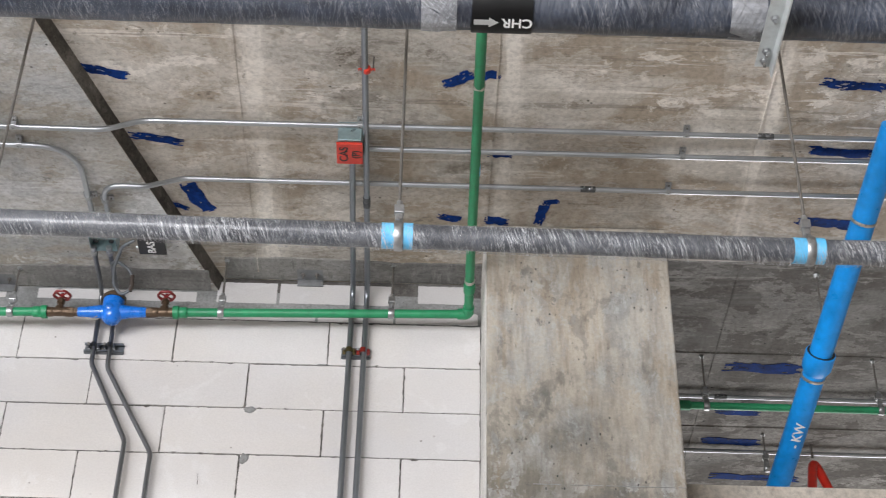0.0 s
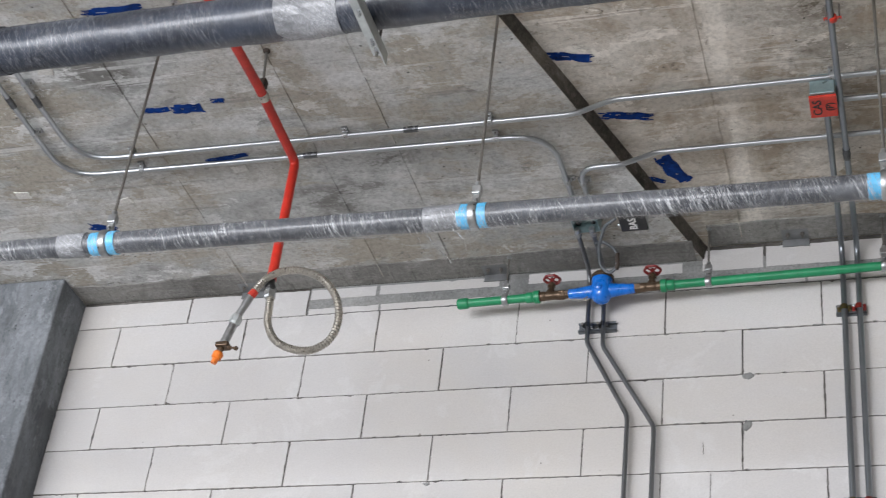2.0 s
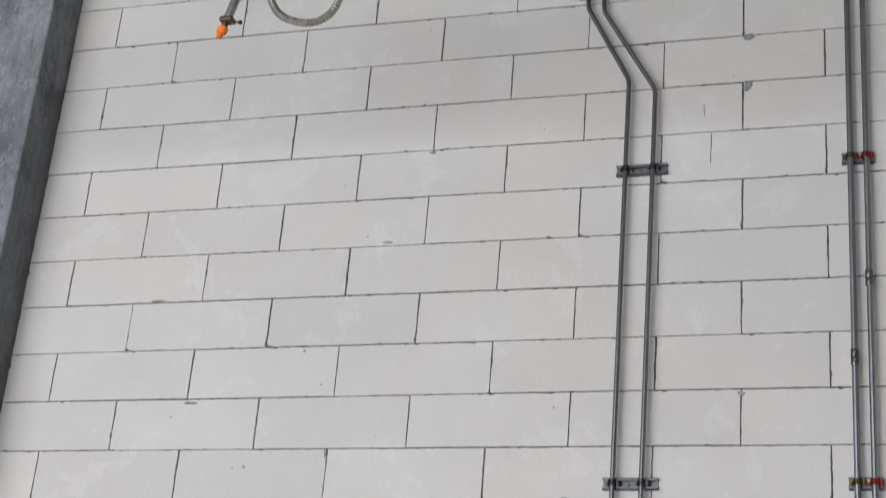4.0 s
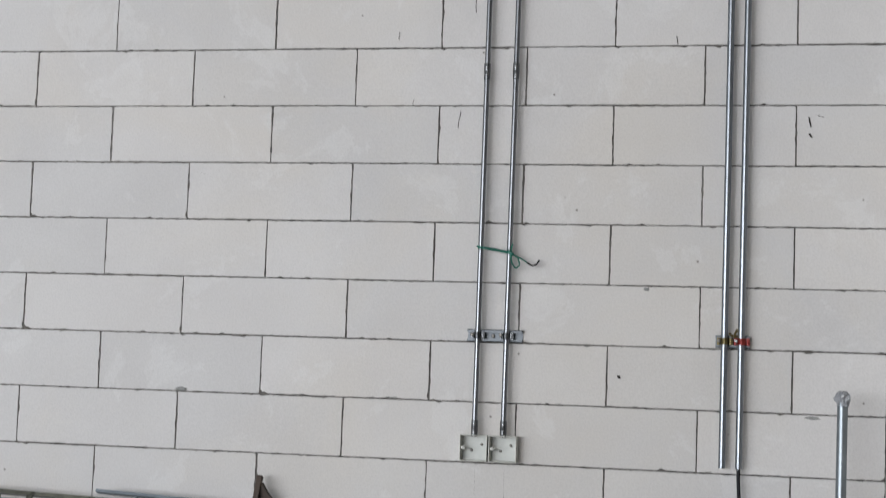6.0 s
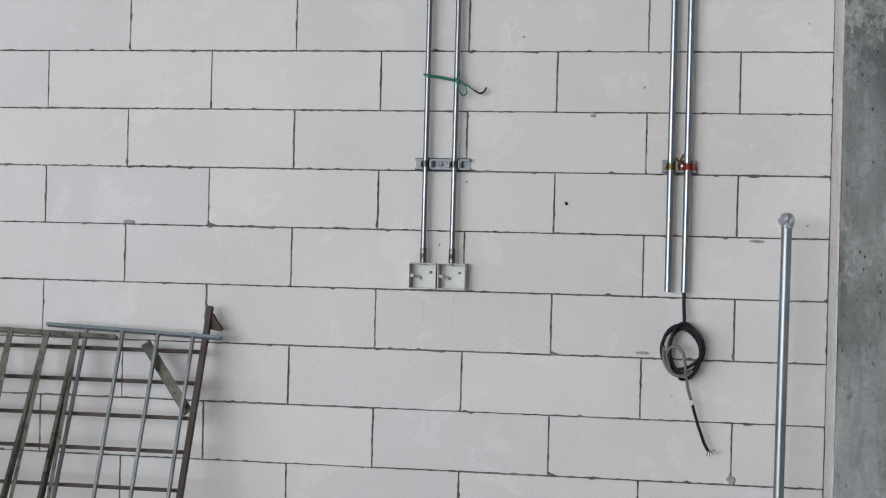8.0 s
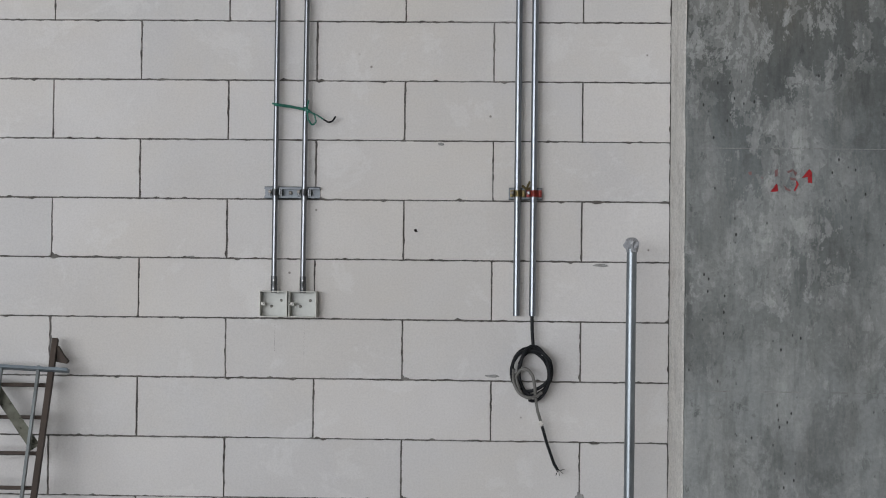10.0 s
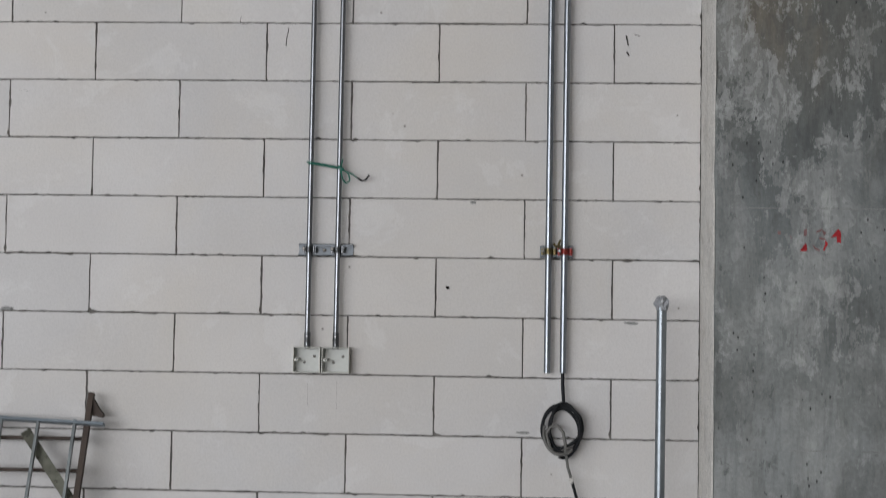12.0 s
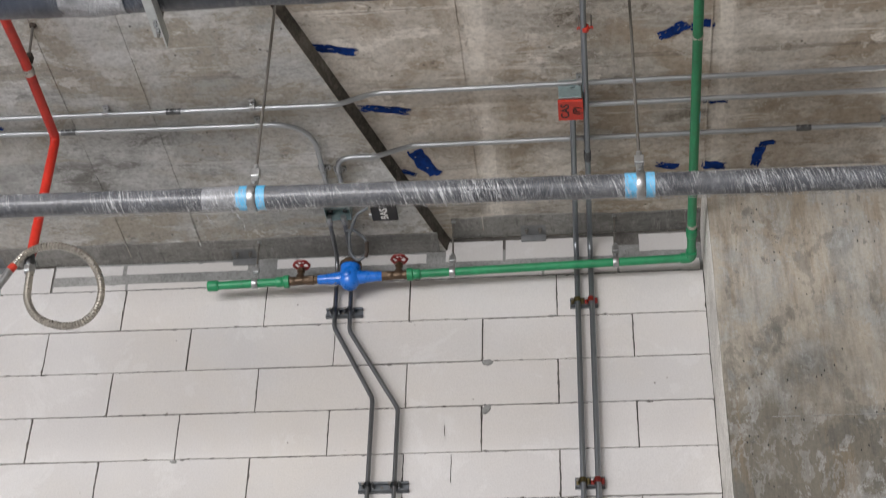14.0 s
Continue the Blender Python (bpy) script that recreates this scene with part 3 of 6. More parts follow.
def turned(a, b, profile, sides=16):
    return lathe(bmesh.new(), a, b, profile, sides)


def steps_profile(*runs):
    """Stepped turned profile from (start, end, radius)."""
    out = []
    for s, e, r in runs:
        out += [(s, r * 0.96), (min(e, s + 0.02), r), (max(s, e - 0.02), r), (e, r * 0.96)]
    return out


# ---- large structure ----
WALL_L = -3.83                                   # where the block wall meets the left column
CEIL, CEIL_LOW = 5.65, 5.585                     # soffit, and the thicker slab left of the step


def step_x(y):
    return -1.06 + 0.315 * y


def structure(name, bm, mat, label, category):
    return tagged(part(name, bm, mat), label, category, kind="structure")


structure("floor", boxed(-9, 6, -12, 6, -0.2, 0), M_FLOOR, "bare grey concrete floor of an unfinished hall", "floor")

# ceiling: two soffit levels with a slanting step, thin casting seams, one mesh
bm = bmesh.new()


def prism(bm, corners, z0, z1):
    lo = [bm.verts.new((x, y, z0)) for x, y in corners]
    hi = [bm.verts.new((x, y, z1)) for x, y in corners]
    bm.faces.new(lo[::-1])
    bm.faces.new(hi)
    n = len(lo)
    for i in range(n):
        bm.faces.new((lo[i], lo[(i + 1) % n], hi[(i + 1) % n], hi[i]))


prism(bm, [(-9, -12), (6, -12), (6, -0.2), (0.5, -0.2), (0.5, 0.12), (-9, 0.12)], CEIL, CEIL + 0.25)
prism(bm, [(-9, -12), (step_x(-12), -12), (step_x(0.1), 0.1), (-9, 0.1)], CEIL_LOW, CEIL + 0.01)
for x, y0, y1, z in ((-0.90, -3.5, -0.05, CEIL), (0.0, -3.5, -0.42, CEIL), (0.95, -3.5, -0.22, CEIL), (1.62, -3.2, -0.22, CEIL), (-2.40, -3.5, -0.05, CEIL_LOW), (-2.085, -3.0, -0.05, CEIL_LOW), (-3.02, -3.5, -0.05, CEIL_LOW)):
    yy = y0
    while yy < y1:
        e = min(y1, yy + random.uniform(0.15, 0.5))
        w = random.uniform(0.0012, 0.0028)
        box(bm, x - w, x + w, yy, e, z - random.uniform(0.002, 0.005), z + 0.01)
        yy = e + random.choice((0.0, 0.0, 0.03))
ceiling = structure("ceiling", bm, M_CEIL, "stained brown-grey cast concrete ceiling with a slanting step and casting seams", "ceiling")
ceiling.data.materials.append(M_CEIL_LOW)
for f in ceiling.data.polygons:
    if f.center.z < CEIL - 0.03:
        f.material_index = 1
# next bay's ceiling; its painted shade starts beside the column front
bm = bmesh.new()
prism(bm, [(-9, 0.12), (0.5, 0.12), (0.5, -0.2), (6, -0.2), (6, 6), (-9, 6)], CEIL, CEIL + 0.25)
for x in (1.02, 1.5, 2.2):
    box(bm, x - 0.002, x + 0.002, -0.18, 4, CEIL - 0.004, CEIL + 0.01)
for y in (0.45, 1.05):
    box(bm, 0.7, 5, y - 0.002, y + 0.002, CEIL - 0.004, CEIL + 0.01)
structure("ceiling_far", bm, M_CEIL_FAR_SHADE, "stained cast concrete ceiling of the neighbouring bay, its shade painted in", "ceiling")

# dark face of the slab step, a thin skin with its own colour
bm = bmesh.new()
n = 60
rows = []
for i in range(n + 1):
    y = -8 + i * 8.08 / n
    w = 0.002 * noise.noise((y * 5, 0, 3))
    rows.append([bm.verts.new((step_x(y) + 0.0025 + w, y, CEIL_LOW - 0.001)), bm.verts.new((step_x(y) + 0.014 + w, y, CEIL - 0.0015))])
for a, b in zip(rows, rows[1:]):
    bm.faces.new((a[0], a[1], b[1], b[0]))
bmesh.ops.solidify(bm, geom=bm.faces[:], thickness=0.0015)
structure("ceiling_step", bm, M_STEP, "dark face of the step in the concrete ceiling", "ceiling edge")

# smeared cement strip where soffit and wall meet
for x0, x1, z in ((WALL_L, -1.085, CEIL_LOW), (-1.03, -0.005, CEIL)):
    bm = bmesh.new()
    n = int((x1 - x0) / 0.02)
    rows = []
    for i in range(n + 1):
        x = x0 + (x1 - x0) * i / n
        f = -0.135 + 0.018 * noise.noise((x * 2.1, 0, 5)) + 0.008 * noise.noise((x * 13, 0, 2))
        rows.append([bm.verts.new((x, -0.002, z - 0.004)), bm.verts.new((x, f * 0.5, z - 0.0045)), bm.verts.new((x, f, z - 0.0035)), bm.verts.new((x, f - 0.005, z - 0.0002))])
    for a, b in zip(rows, rows[1:]):
        for j in range(3):
            bm.faces.new((a[j], a[j + 1], b[j + 1], b[j]))
    structure("ceiling_edge_strip", bm, M_EDGE, "grey cement smear along the edge of the ceiling", "cement strip")

# walls that close the hall; the back and the side open to daylight
structure("wall_east", boxed(6, 6.2, -12, 6, 0, CEIL), M_HALL, "plain rendered side wall", "wall")
# unseen far wall; its opening is added for the next bay's fill lamp
bm = bmesh.new()
box(bm, -9, -0.2, 6, 6.2, 0, CEIL)
box(bm, 5.2, 6, 6, 6.2, 0, CEIL)
box(bm, -0.2, 5.2, 6, 6.2, 4.1, CEIL)
structure("wall_far", bm, M_CREAM, "unseen rendered wall of the neighbouring bay with an added opening", "wall")
bm = bmesh.new()
box(bm, -9.0, -8.4, -12.2, -12.0, 0, CEIL)
box(bm, -1.6, 6.0, -12.2, -12.0, 0, CEIL)
box(bm, -8.4, -1.6, -12.2, -12.0, 3.95, CEIL)
structure("wall_south", bm, M_HALL, "rendered wall with a wide open facade bay", "wall")
bm = bmesh.new()
box(bm, -9.2, -9.0, -12, -11.0, 0, CEIL)
box(bm, -9.2, -9.0, -6.2, 6, 0, CEIL)
box(bm, -9.2, -9.0, -11.0, -6.2, 4.2, CEIL)
structure("wall_west", bm, M_HALL, "rendered side wall with a wide open facade bay", "wall")
structure("wall_west_return", boxed(-9, -4.5, 0.0, 0.15, 0, CEIL), M_HALL, "plain rendered wall beside the dark column", "wall")
structure("ground", boxed(-400, 400, -400, 400, -0.5, -0.25), M_FLOOR, "pale ground outside the building", "ground")

wall = structure("wall_north", boxed(WALL_L, 0, 0.0045, 0.1, 0, CEIL - 0.003), M_MORTAR, "wall of pale aerated concrete blocks with thin grey mortar joints", "wall")
structure("lintel_band", boxed(WALL_L, -0.001, -0.001, 0.09, LINTEL0 + 0.002, LINTEL1 - 0.003), M_LINTEL, "grey cast concrete tie band across the block wall", "lintel")

structure("mortar_packing", boxed(-2.742, -0.002, 0.0012, 0.06, LINTEL1 + 11 * COURSE + 0.002, CEIL_LOW - 0.004), M_PATCH, "smeared grey mortar packing at the head of the wall", "mortar")

# columns
bm = bmesh.new()
box(bm, 0.0, 0.69, -0.40, 0.35, 0, CEIL - 0.003, 0.008)
structure("column_right", bm, M_COLUMN, "bare stained concrete column with casting marks", "column")
bm = bmesh.new()
box(bm, -4.6, WALL_L, -0.21, 0.35, 0, CEIL_LOW - 0.003, 0.008)
structure("column_left", bm, M_COLUMN_DARK, "dark grey bare concrete column", "column")
# casting seams of the right column
bm = bmesh.new()
for z, start in ((1.22, 0.004), (1.98, 0.05), (3.82, 0.004), (4.10, 0.02), (4.52, 0.16)):
    x = start
    while x < 0.68:
        e = min(0.686, x + random.uniform(0.05, 0.16))
        h = random.uniform(0.0006, 0.0018)
        box(bm, x, e, -0.4025, -0.398, z - h, z + h)
        x = e + random.choice((0, 0.01, 0.03, 0.09))
tagged(part("casting_seam", bm, M_PATCH, bpy.data.objects["column_right"]), "pale casting seam lines")
# plaster coat on the column's side, ragged towards the front
bm = bmesh.new()
rows = []
for i in range(120):
    z = 0.01 + i * (CEIL - 0.03) / 119
    f = -0.385 + noise.noise((0.3, 0, z * 6)) * 0.02 + noise.noise((4.3, 0, z * 31)) * 0.012
    d = -0.0035 + noise.noise((9, 0, z * 9)) * 0.0022 + noise.noise((2, 0, z * 37)) * 0.0012
    rows.append([bm.verts.new(p) for p in ((0.0005, f - 0.012, z), (d, f, z), (d - 0.002, -0.2, z), (d, -0.002, z), (0.0005, -0.002, z))])
for a, b in zip(rows, rows[1:]):
    for j in range(4):
        bm.faces.new((a[j], a[j + 1], b[j + 1], b[j]))
tagged(part("plaster_coat", bm, M_PLASTER, bpy.data.objects["column_right"]), "rough whitish plaster coat on the column side")
# the low wall of the next bay
structure("wall_next_bay", boxed(0.692, 6, 0.10, 0.20, 0, 4.815), M_CREAM, "cream rendered wall stopping below the ceiling", "wall")


# ---- conduits on the wall and ceiling ----
R_L, R_R, R_C = 0.0092, 0.0114, 0.0100
CY = CEIL - 0.022          # centre height of conduits under the upper soffit
CL = CEIL_LOW - 0.022      # and under the lower one
RUN = 5.9


def conduit(points, radius, bend, label, mat=M_EMT, couplings=(), group="", sides=12):
    """One run of steel conduit with its screw couplings, given as (place, direction)."""
    ob = thing("conduit", points[0], label, "conduit", group)
    part("pipe", tube(points, radius, sides, bend), mat, ob, smooth=True)
    for p, d in couplings:
        p, d = Vector(p), Vector(d).normalized()
        c = part("coupling", turned(p - d * 0.028, p + d * 0.028, steps_profile((0, 0.46, radius * 1.22), (0.47, 0.53, radius * 1.32), (0.54, 1, radius * 1.22)), 14), M_EMT_DULL, ob, smooth=True)
        for e in (-0.014, 0.014):
            q = p + d * e
            part("screw", turned(q + Vector((0, -radius * 1.1, 0)), q + Vector((0, -radius * 1.55, 0)), [(0, 0.0032), (0.6, 0.0032), (1, 0.002)], 8), M_STEEL, c)
    settle(ob)
    return ob


WALL_GAP = -0.034
conduit([(-1.340, WALL_GAP, 1.525), (-1.333, WALL_GAP, 4.86), (-1.507, WALL_GAP, 5.20), (-1.512, WALL_GAP, 5.535), (-1.505, -0.31, 5.535)], R_L, 0.075,
        "slim galvanised conduit with an offset bend on the block wall", couplings=[((-1.3375, WALL_GAP, 2.75), (0, 0, 1)), ((-1.3395, WALL_GAP, 1.537), (0, 0, 1))], mat=M_EMT_SLIM, group="conduits to the socket boxes")
conduit([(-1.242, WALL_GAP, 1.525), (-1.230, WALL_GAP, 4.81), (-1.443, WALL_GAP, 5.18), (-1.452, WALL_GAP, 5.535), (-1.445, -0.31, 5.535)], R_L, 0.075,
        "slim galvanised conduit with an offset bend on the block wall", couplings=[((-1.2375, WALL_GAP, 2.752), (0, 0, 1)), ((-1.2415, WALL_GAP, 1.537), (0, 0, 1))], mat=M_EMT_SLIM, group="conduits to the socket boxes")
conduit([(-0.520, WALL_GAP, 1.440), (-0.517, WALL_GAP, 5.585), (-0.505, -0.84, 5.60)], R_R, 0.07, "galvanised steel conduit running up the block wall to a red box", couplings=[((-0.5185, WALL_GAP, 3.71), (0, 0, 1))], group="pair of larger conduits")
conduit([(-0.466, WALL_GAP, 1.440), (-0.460, WALL_GAP, 5.575), (-0.455, -0.60, 5.588), (-0.445, -3.2, 5.588)], R_R, 0.07, "galvanised steel conduit running up the wall and along the ceiling", couplings=[((-0.4635, WALL_GAP, 4.0), (0, 0, 1)), ((-0.4553, -0.59, 5.588), (0, 1, 0))], group="pair of larger conduits")
conduit([(-3.357, -3.2, CL), (-3.357, -1.00, CL), (-1.372, -0.983, CL), (-1.250, -0.965, CY), (RUN, -0.992, CY)], R_C, 0.16, "long galvanised ceiling conduit with an offset at the slab step",
        couplings=[((-1.99, -0.989, CL), (1, 0, 0)), ((0.97, -0.974, CY), (1, 0, 0)), ((-3.357, -1.36, CL), (0, 1, 0))], mat=M_EMT_SOFFIT, group="ceiling conduits")
conduit([(-3.462, -3.2, CL), (-3.462, -0.912, CL), (-1.487, -0.885, CL), (-1.487, -0.42, CL)], R_C, 0.16, "galvanised conduit along the ceiling bending down to a junction box",
        couplings=[((-2.42, -0.898, CL), (1, 0, 0)), ((-3.462, -1.37, CL), (0, 1, 0))], mat=M_EMT_SOFFIT, group="ceiling conduits")
conduit([(-0.455, -0.845, CY), (RUN, -0.872, CY)], R_C, 0, "straight galvanised conduit along the ceiling from a red box", couplings=[((1.9, -0.857, CY), (1, 0, 0))], mat=M_EMT_SOFFIT, group="ceiling conduits")
conduit([(-1.428, -0.42, CL), (-1.426, -0.675, CL), (-1.268, -0.672, CL), (-1.14, -0.648, CY), (RUN, -0.66, CY)], R_C, 0.09, "galvanised conduit along the ceiling bending at a junction box",
        couplings=[((0.366, -0.651, CY), (1, 0, 0))], mat=M_EMT_SOFFIT, group="ceiling conduits")


def conduit_strap(label, red=False):
    """A one-hole strap with its spacer bar under a ceiling, round a conduit along x. Origin on the soffit."""
    ob = new("conduit_strap")
    tagged(ob, label, "pipe strap", "conduit straps")
    r = R_C + 0.0015
    pts = [(0, -0.026, -0.003), (0, -r - 0.003, -0.003), (0, -r, -0.022 - r * 0.4), (0, 0, -0.022 - r - 0.002), (0, r, -0.022 - r * 0.4), (0, r + 0.003, -0.003), (0, 0.016, -0.003)]
    bm = bmesh.new()
    pp = fillet(pts, 0.006, 3)
    for a, b in zip(pp, pp[1:]):
        d = (b - a).normalized()
        n = Vector((1, 0, 0)).cross(d) * 0.0014
        vs = [bm.verts.new(p + Vector((sx * 0.009, 0, 0)) + n * s) for p in (a, b) for sx in (-1, 1) for s in (-1, 1)]
        for f in ((0, 1, 3, 2), (4, 6, 7, 5), (0, 4, 5, 1), (2, 3, 7, 6), (0, 2, 6, 4), (1, 5, 7, 3)):
            bm.faces.new([vs[i] for i in f])
    part("strap", bm, M_STEEL, ob)
    part("spacer", boxed(-0.011, 0.011, -0.03, 0.02, -0.011, -0.0005, 0.001), M_STEEL, ob)
    part("bolt", turned((0, -0.022, -0.004), (0, -0.022, -0.016), [(0, 0.006), (0.5, 0.006), (0.55, 0.0035), (1, 0.003)], 6), M_ROD, ob)
    return ob


strap = conduit_strap("small zinc strap holding a conduit to the ceiling")
spots = [(-3.126, -1.0, CEIL_LOW, 0), (-3.126, -0.909, CEIL_LOW, 0), (-2.247, -0.991, CEIL_LOW, 0), (-1.69, -0.988, CEIL_LOW, 0), (-1.69, -0.889, CEIL_LOW, 0), (-1.487, -0.60, CEIL_LOW, 90), (-1.428, -0.585, CEIL_LOW, 90),
         (0.687, -0.972, CEIL, 0), (0.690, -0.851, CEIL, 0), (0.665, -0.651, CEIL, 0), (-0.475, -0.969, CEIL, 0), (-3.357, -1.45, CEIL_LOW, 90), (-3.462, -1.18, CEIL_LOW, 90), (2.1, -0.976, CEIL, 0), (2.1, -0.856, CEIL, 0)]
strap.matrix_world = pose(*spots[0][:3], 0, 0, spots[0][3])
for x, y, z, turn in spots[1:]:
    copy_thing(strap, pose(x, y, z, 0, 0, turn))


def channel(bm, x0, x1, z, depth=0.021, height=0.041):
    """A slotted strut channel lying along x on the wall, its open side to the front."""
    box(bm, x0, x1, -0.003, -0.0005, z - height / 2, z + height / 2)
    box(bm, x0, x1, -depth, -0.003, z + height / 2 - 0.0025, z + height / 2)
    box(bm, x0, x1, -depth, -0.003, z - height / 2, z - height / 2 + 0.0025)
    for s in (-1, 1):
        box(bm, x0, x1, -depth, -depth + 0.002, z + s * (height / 2) - (0.009 if s > 0 else 0), z + s * (height / 2) + (0.009 if s < 0 else 0))


def strut_clamp(x0, x1, z, pipes, label, mats, radius, group):
    ob = thing("strut_clamp", ((x0 + x1) / 2, 0, z), label, "pipe clamp", group)
    bm = bmesh.new()
    channel(bm, x0, x1, z)
    rail = part("channel", bm, M_CHANNEL, ob)
    mid = (pipes[0] + pipes[-1]) / 2
    part("wall_screw", turned((mid, -0.004, z), (mid, -0.010, z), [(0, 0.007), (0.7, 0.007), (1, 0.004)], 6), M_ROD, rail)
    for x, mat in zip(pipes, mats):
        n = 14
        arc = [math.pi * i / n for i in range(n + 1)]
        ring = [(x - radius - 0.002, -0.015)] + [(x - math.cos(a) * (radius + 0.002), WALL_GAP - math.sin(a) * (radius + 0.002)) for a in arc] + [(x + radius + 0.002, -0.015)]
        bm = bmesh.new()
        rows = [[bm.verts.new((px, py, z + dz)) for px, py in ring] for dz in (-0.011, 0.011)]
        for i in range(len(ring) - 1):
            bm.faces.new((rows[0][i], rows[0][i + 1], rows[1][i + 1], rows[1][i]))
        bmesh.ops.solidify(bm, geom=bm.faces[:], thickness=0.002)
        c = part("clamp", bm, mat, ob)
        for e in (-1, 1):
            a, q = sorted((x + e * (radius + 0.002), x + e * (radius + 0.014)))
            part("ear", boxed(a, q, -0.0275, -0.0225, z - 0.012, z + 0.012, 0.001), mat, c)
            part("ear_rib", boxed((a + q) / 2 - 0.002, (a + q) / 2 + 0.002, -0.037, -0.0275, z - 0.010, z + 0.010, 0.001), mat, c)
        part("clamp_screw", turned((x - radius - 0.008, -0.036, z + 0.002), (x - radius - 0.008, -0.046, z + 0.002), [(0, 0.0035), (0.4, 0.0035), (0.45, 0.006), (0.9, 0.006), (1, 0.004)], 8), M_STEEL if mat is M_REDCLAMP else M_ROD, c)
    settle(ob)
    return ob


for z, px in ((1.849, (-1.340, -1.242)), (3.273, (-1.3365, -1.2355)), (4.481, (-1.334, -1.231)), (5.282, (-1.511, -1.449))):
    strut_clamp(px[0] - 0.038, px[1] + 0.052, z, px, "zinc channel holding two slim conduits to the block wall", (M_EMT_DULL, M_EMT_DULL), R_L, "clamps of the slim conduits")
for z in (1.852, 3.273, 4.477, 5.29):
    last = strut_clamp(-0.549, -0.437, z, (-0.5185, -0.4635), "zinc channel with one brassy and one red-painted clamp on two conduits", (M_BRASSY, M_REDCLAMP), R_R, "clamps of the larger conduits")

    if z < 2:
        for turn, size in ((25, 0.030), (-50, 0.020), (75, 0.020)):
            wing = part("wing", boxed(-0.004, 0.004, -0.0015, 0.0015, 0, size, 0.001), M_BRASSY, last, "bent brass wing")
            wing.matrix_basis = pose(0.003, -0.040, 0.014, 0, turn, 20)

# red clamp of the conduit under the ceiling
ob = thing("conduit_strap", (-0.447, -1.30, CEIL), "red-painted clamp holding a conduit under the ceiling", "pipe strap")
part("band", turned((-0.4465, -1.312, 5.588), (-0.4465, -1.288, 5.588), [(0, R_R + 0.001), (0.1, R_R + 0.003), (0.9, R_R + 0.003), (1, R_R + 0.001)], 16), M_REDPLATE, ob, smooth=True)
for e in (-1, 1):
    part("ear", boxed(-0.4465 + e * 0.021 - 0.008, -0.4465 + e * 0.021 + 0.008, -1.306, -1.294, 5.586, 5.590, 0.001), M_REDPLATE, ob)
    part("stud", tube([(-0.4465 + e * 0.022, -1.30, 5.583), (-0.4465 + e * 0.022, -1.30, CEIL - 0.0005)], 0.0028, 8), M_ROD, ob)
settle(ob)


def writing(name, body, size, m, mat, parent, label=""):
    """Raised lettering as a mesh, facing its local +z."""
    cu = bpy.data.curves.new(name, "FONT")
    cu.body, cu.size, cu.align_x, cu.align_y, cu.extrude = body, size, "CENTER", "CENTER", 0.0004
    cu.offset = size * 0.018
    tmp = new(name + "_outline", cu)
    me = bpy.data.meshes.new_from_object(tmp.evaluated_get(bpy.context.evaluated_depsgraph_get()))
    bpy.data.objects.remove(tmp)
    bpy.data.curves.remove(cu)
    me.name = name
    me.materials.clear()
    me.materials.append(mat)
    ob = new(name, me)
    ob.parent = parent
    ob.matrix_parent_inverse = Matrix.Translation(-parent.location)
    ob.matrix_basis = m
    if label:
        ob["label"] = label
    return ob


# red junction box
ob = thing("junction_box", (-0.51, -0.90, CEIL), "galvanised ceiling junction box with a bright red cover lettered CAS (P)", "junction box")
part("body", boxed(-0.553, -0.468, -0.965, -0.865, 5.562, CEIL - 0.0005, 0.003), M_TEALBOX, ob)
cover = part("cover", boxed(-0.557, -0.464, -0.957, -0.850, 5.549, 5.561, 0.002), M_REDPLATE, ob, "bright red painted cover")
settle(ob)
writing("lettering", "CAS", 0.043, pose(-0.530, -0.904, 5.5482, 180, 0, -90), M_BLACK, ob)
writing("lettering", "(P)", 0.038, pose(-0.488, -0.904, 5.5482, 180, 0, -90), M_BLACK, ob)

# zinc box and lettered box over the meter
ob = thing("junction_box", (-1.465, -0.365, CEIL_LOW), "open zinc-plated steel junction box under the ceiling", "junction box")
bm = bmesh.new()
box(bm, -1.515, -1.412, -0.420, -0.315, CEIL_LOW - 0.004, CEIL_LOW - 0.0005)
for x in (-1.515, -1.414):
    box(bm, x, x + 0.002, -0.420, -0.315, 5.53, CEIL_LOW - 0.004)
for y in (-0.420, -0.317):
    box(bm, -1.513, -1.414, y, y + 0.002, 5.53, CEIL_LOW - 0.004)
part("body", bm, M_TEALBOX, ob)
for x in (-1.505, -1.445):
    part("connector", turned((x, -0.29, 5.535), (x, -0.335, 5.535), steps_profile((0, 0.5, 0.014), (0.5, 1, 0.0115)), 12), M_STEEL, ob, smooth=True)
    part("knockout", turned((x + 0.008, -0.345, 5.556), (x + 0.008, -0.345, 5.552), [(0, 0.010), (1, 0.010)], 12), M_BLACK, ob)
settle(ob)
ob = thing("control_box", (-1.268, -0.395, CEIL_LOW), "small black plastic control box lettered BAS under the ceiling", "control box")
part("body", boxed(-1.318, -1.218, -0.445, -0.352, 5.505, CEIL_LOW - 0.0005, 0.004), M_STEEL, ob)
part("cover", boxed(-1.320, -1.216, -0.447, -0.350, 5.492, 5.5045, 0.003), M_BLACK, ob)
for y in (-0.43, -0.365):
    part("gland", turned((-1.318, y + 0.02, 5.53), (-1.338, y + 0.02, 5.53), [(0, 0.009), (0.5, 0.009), (0.55, 0.006), (1, 0.006)], 8), M_STEEL, ob)
settle(ob)
writing("lettering", "BAS", 0.042, pose(-1.268, -0.398, 5.4912, 180, 0, -90), M_WHITE, ob)
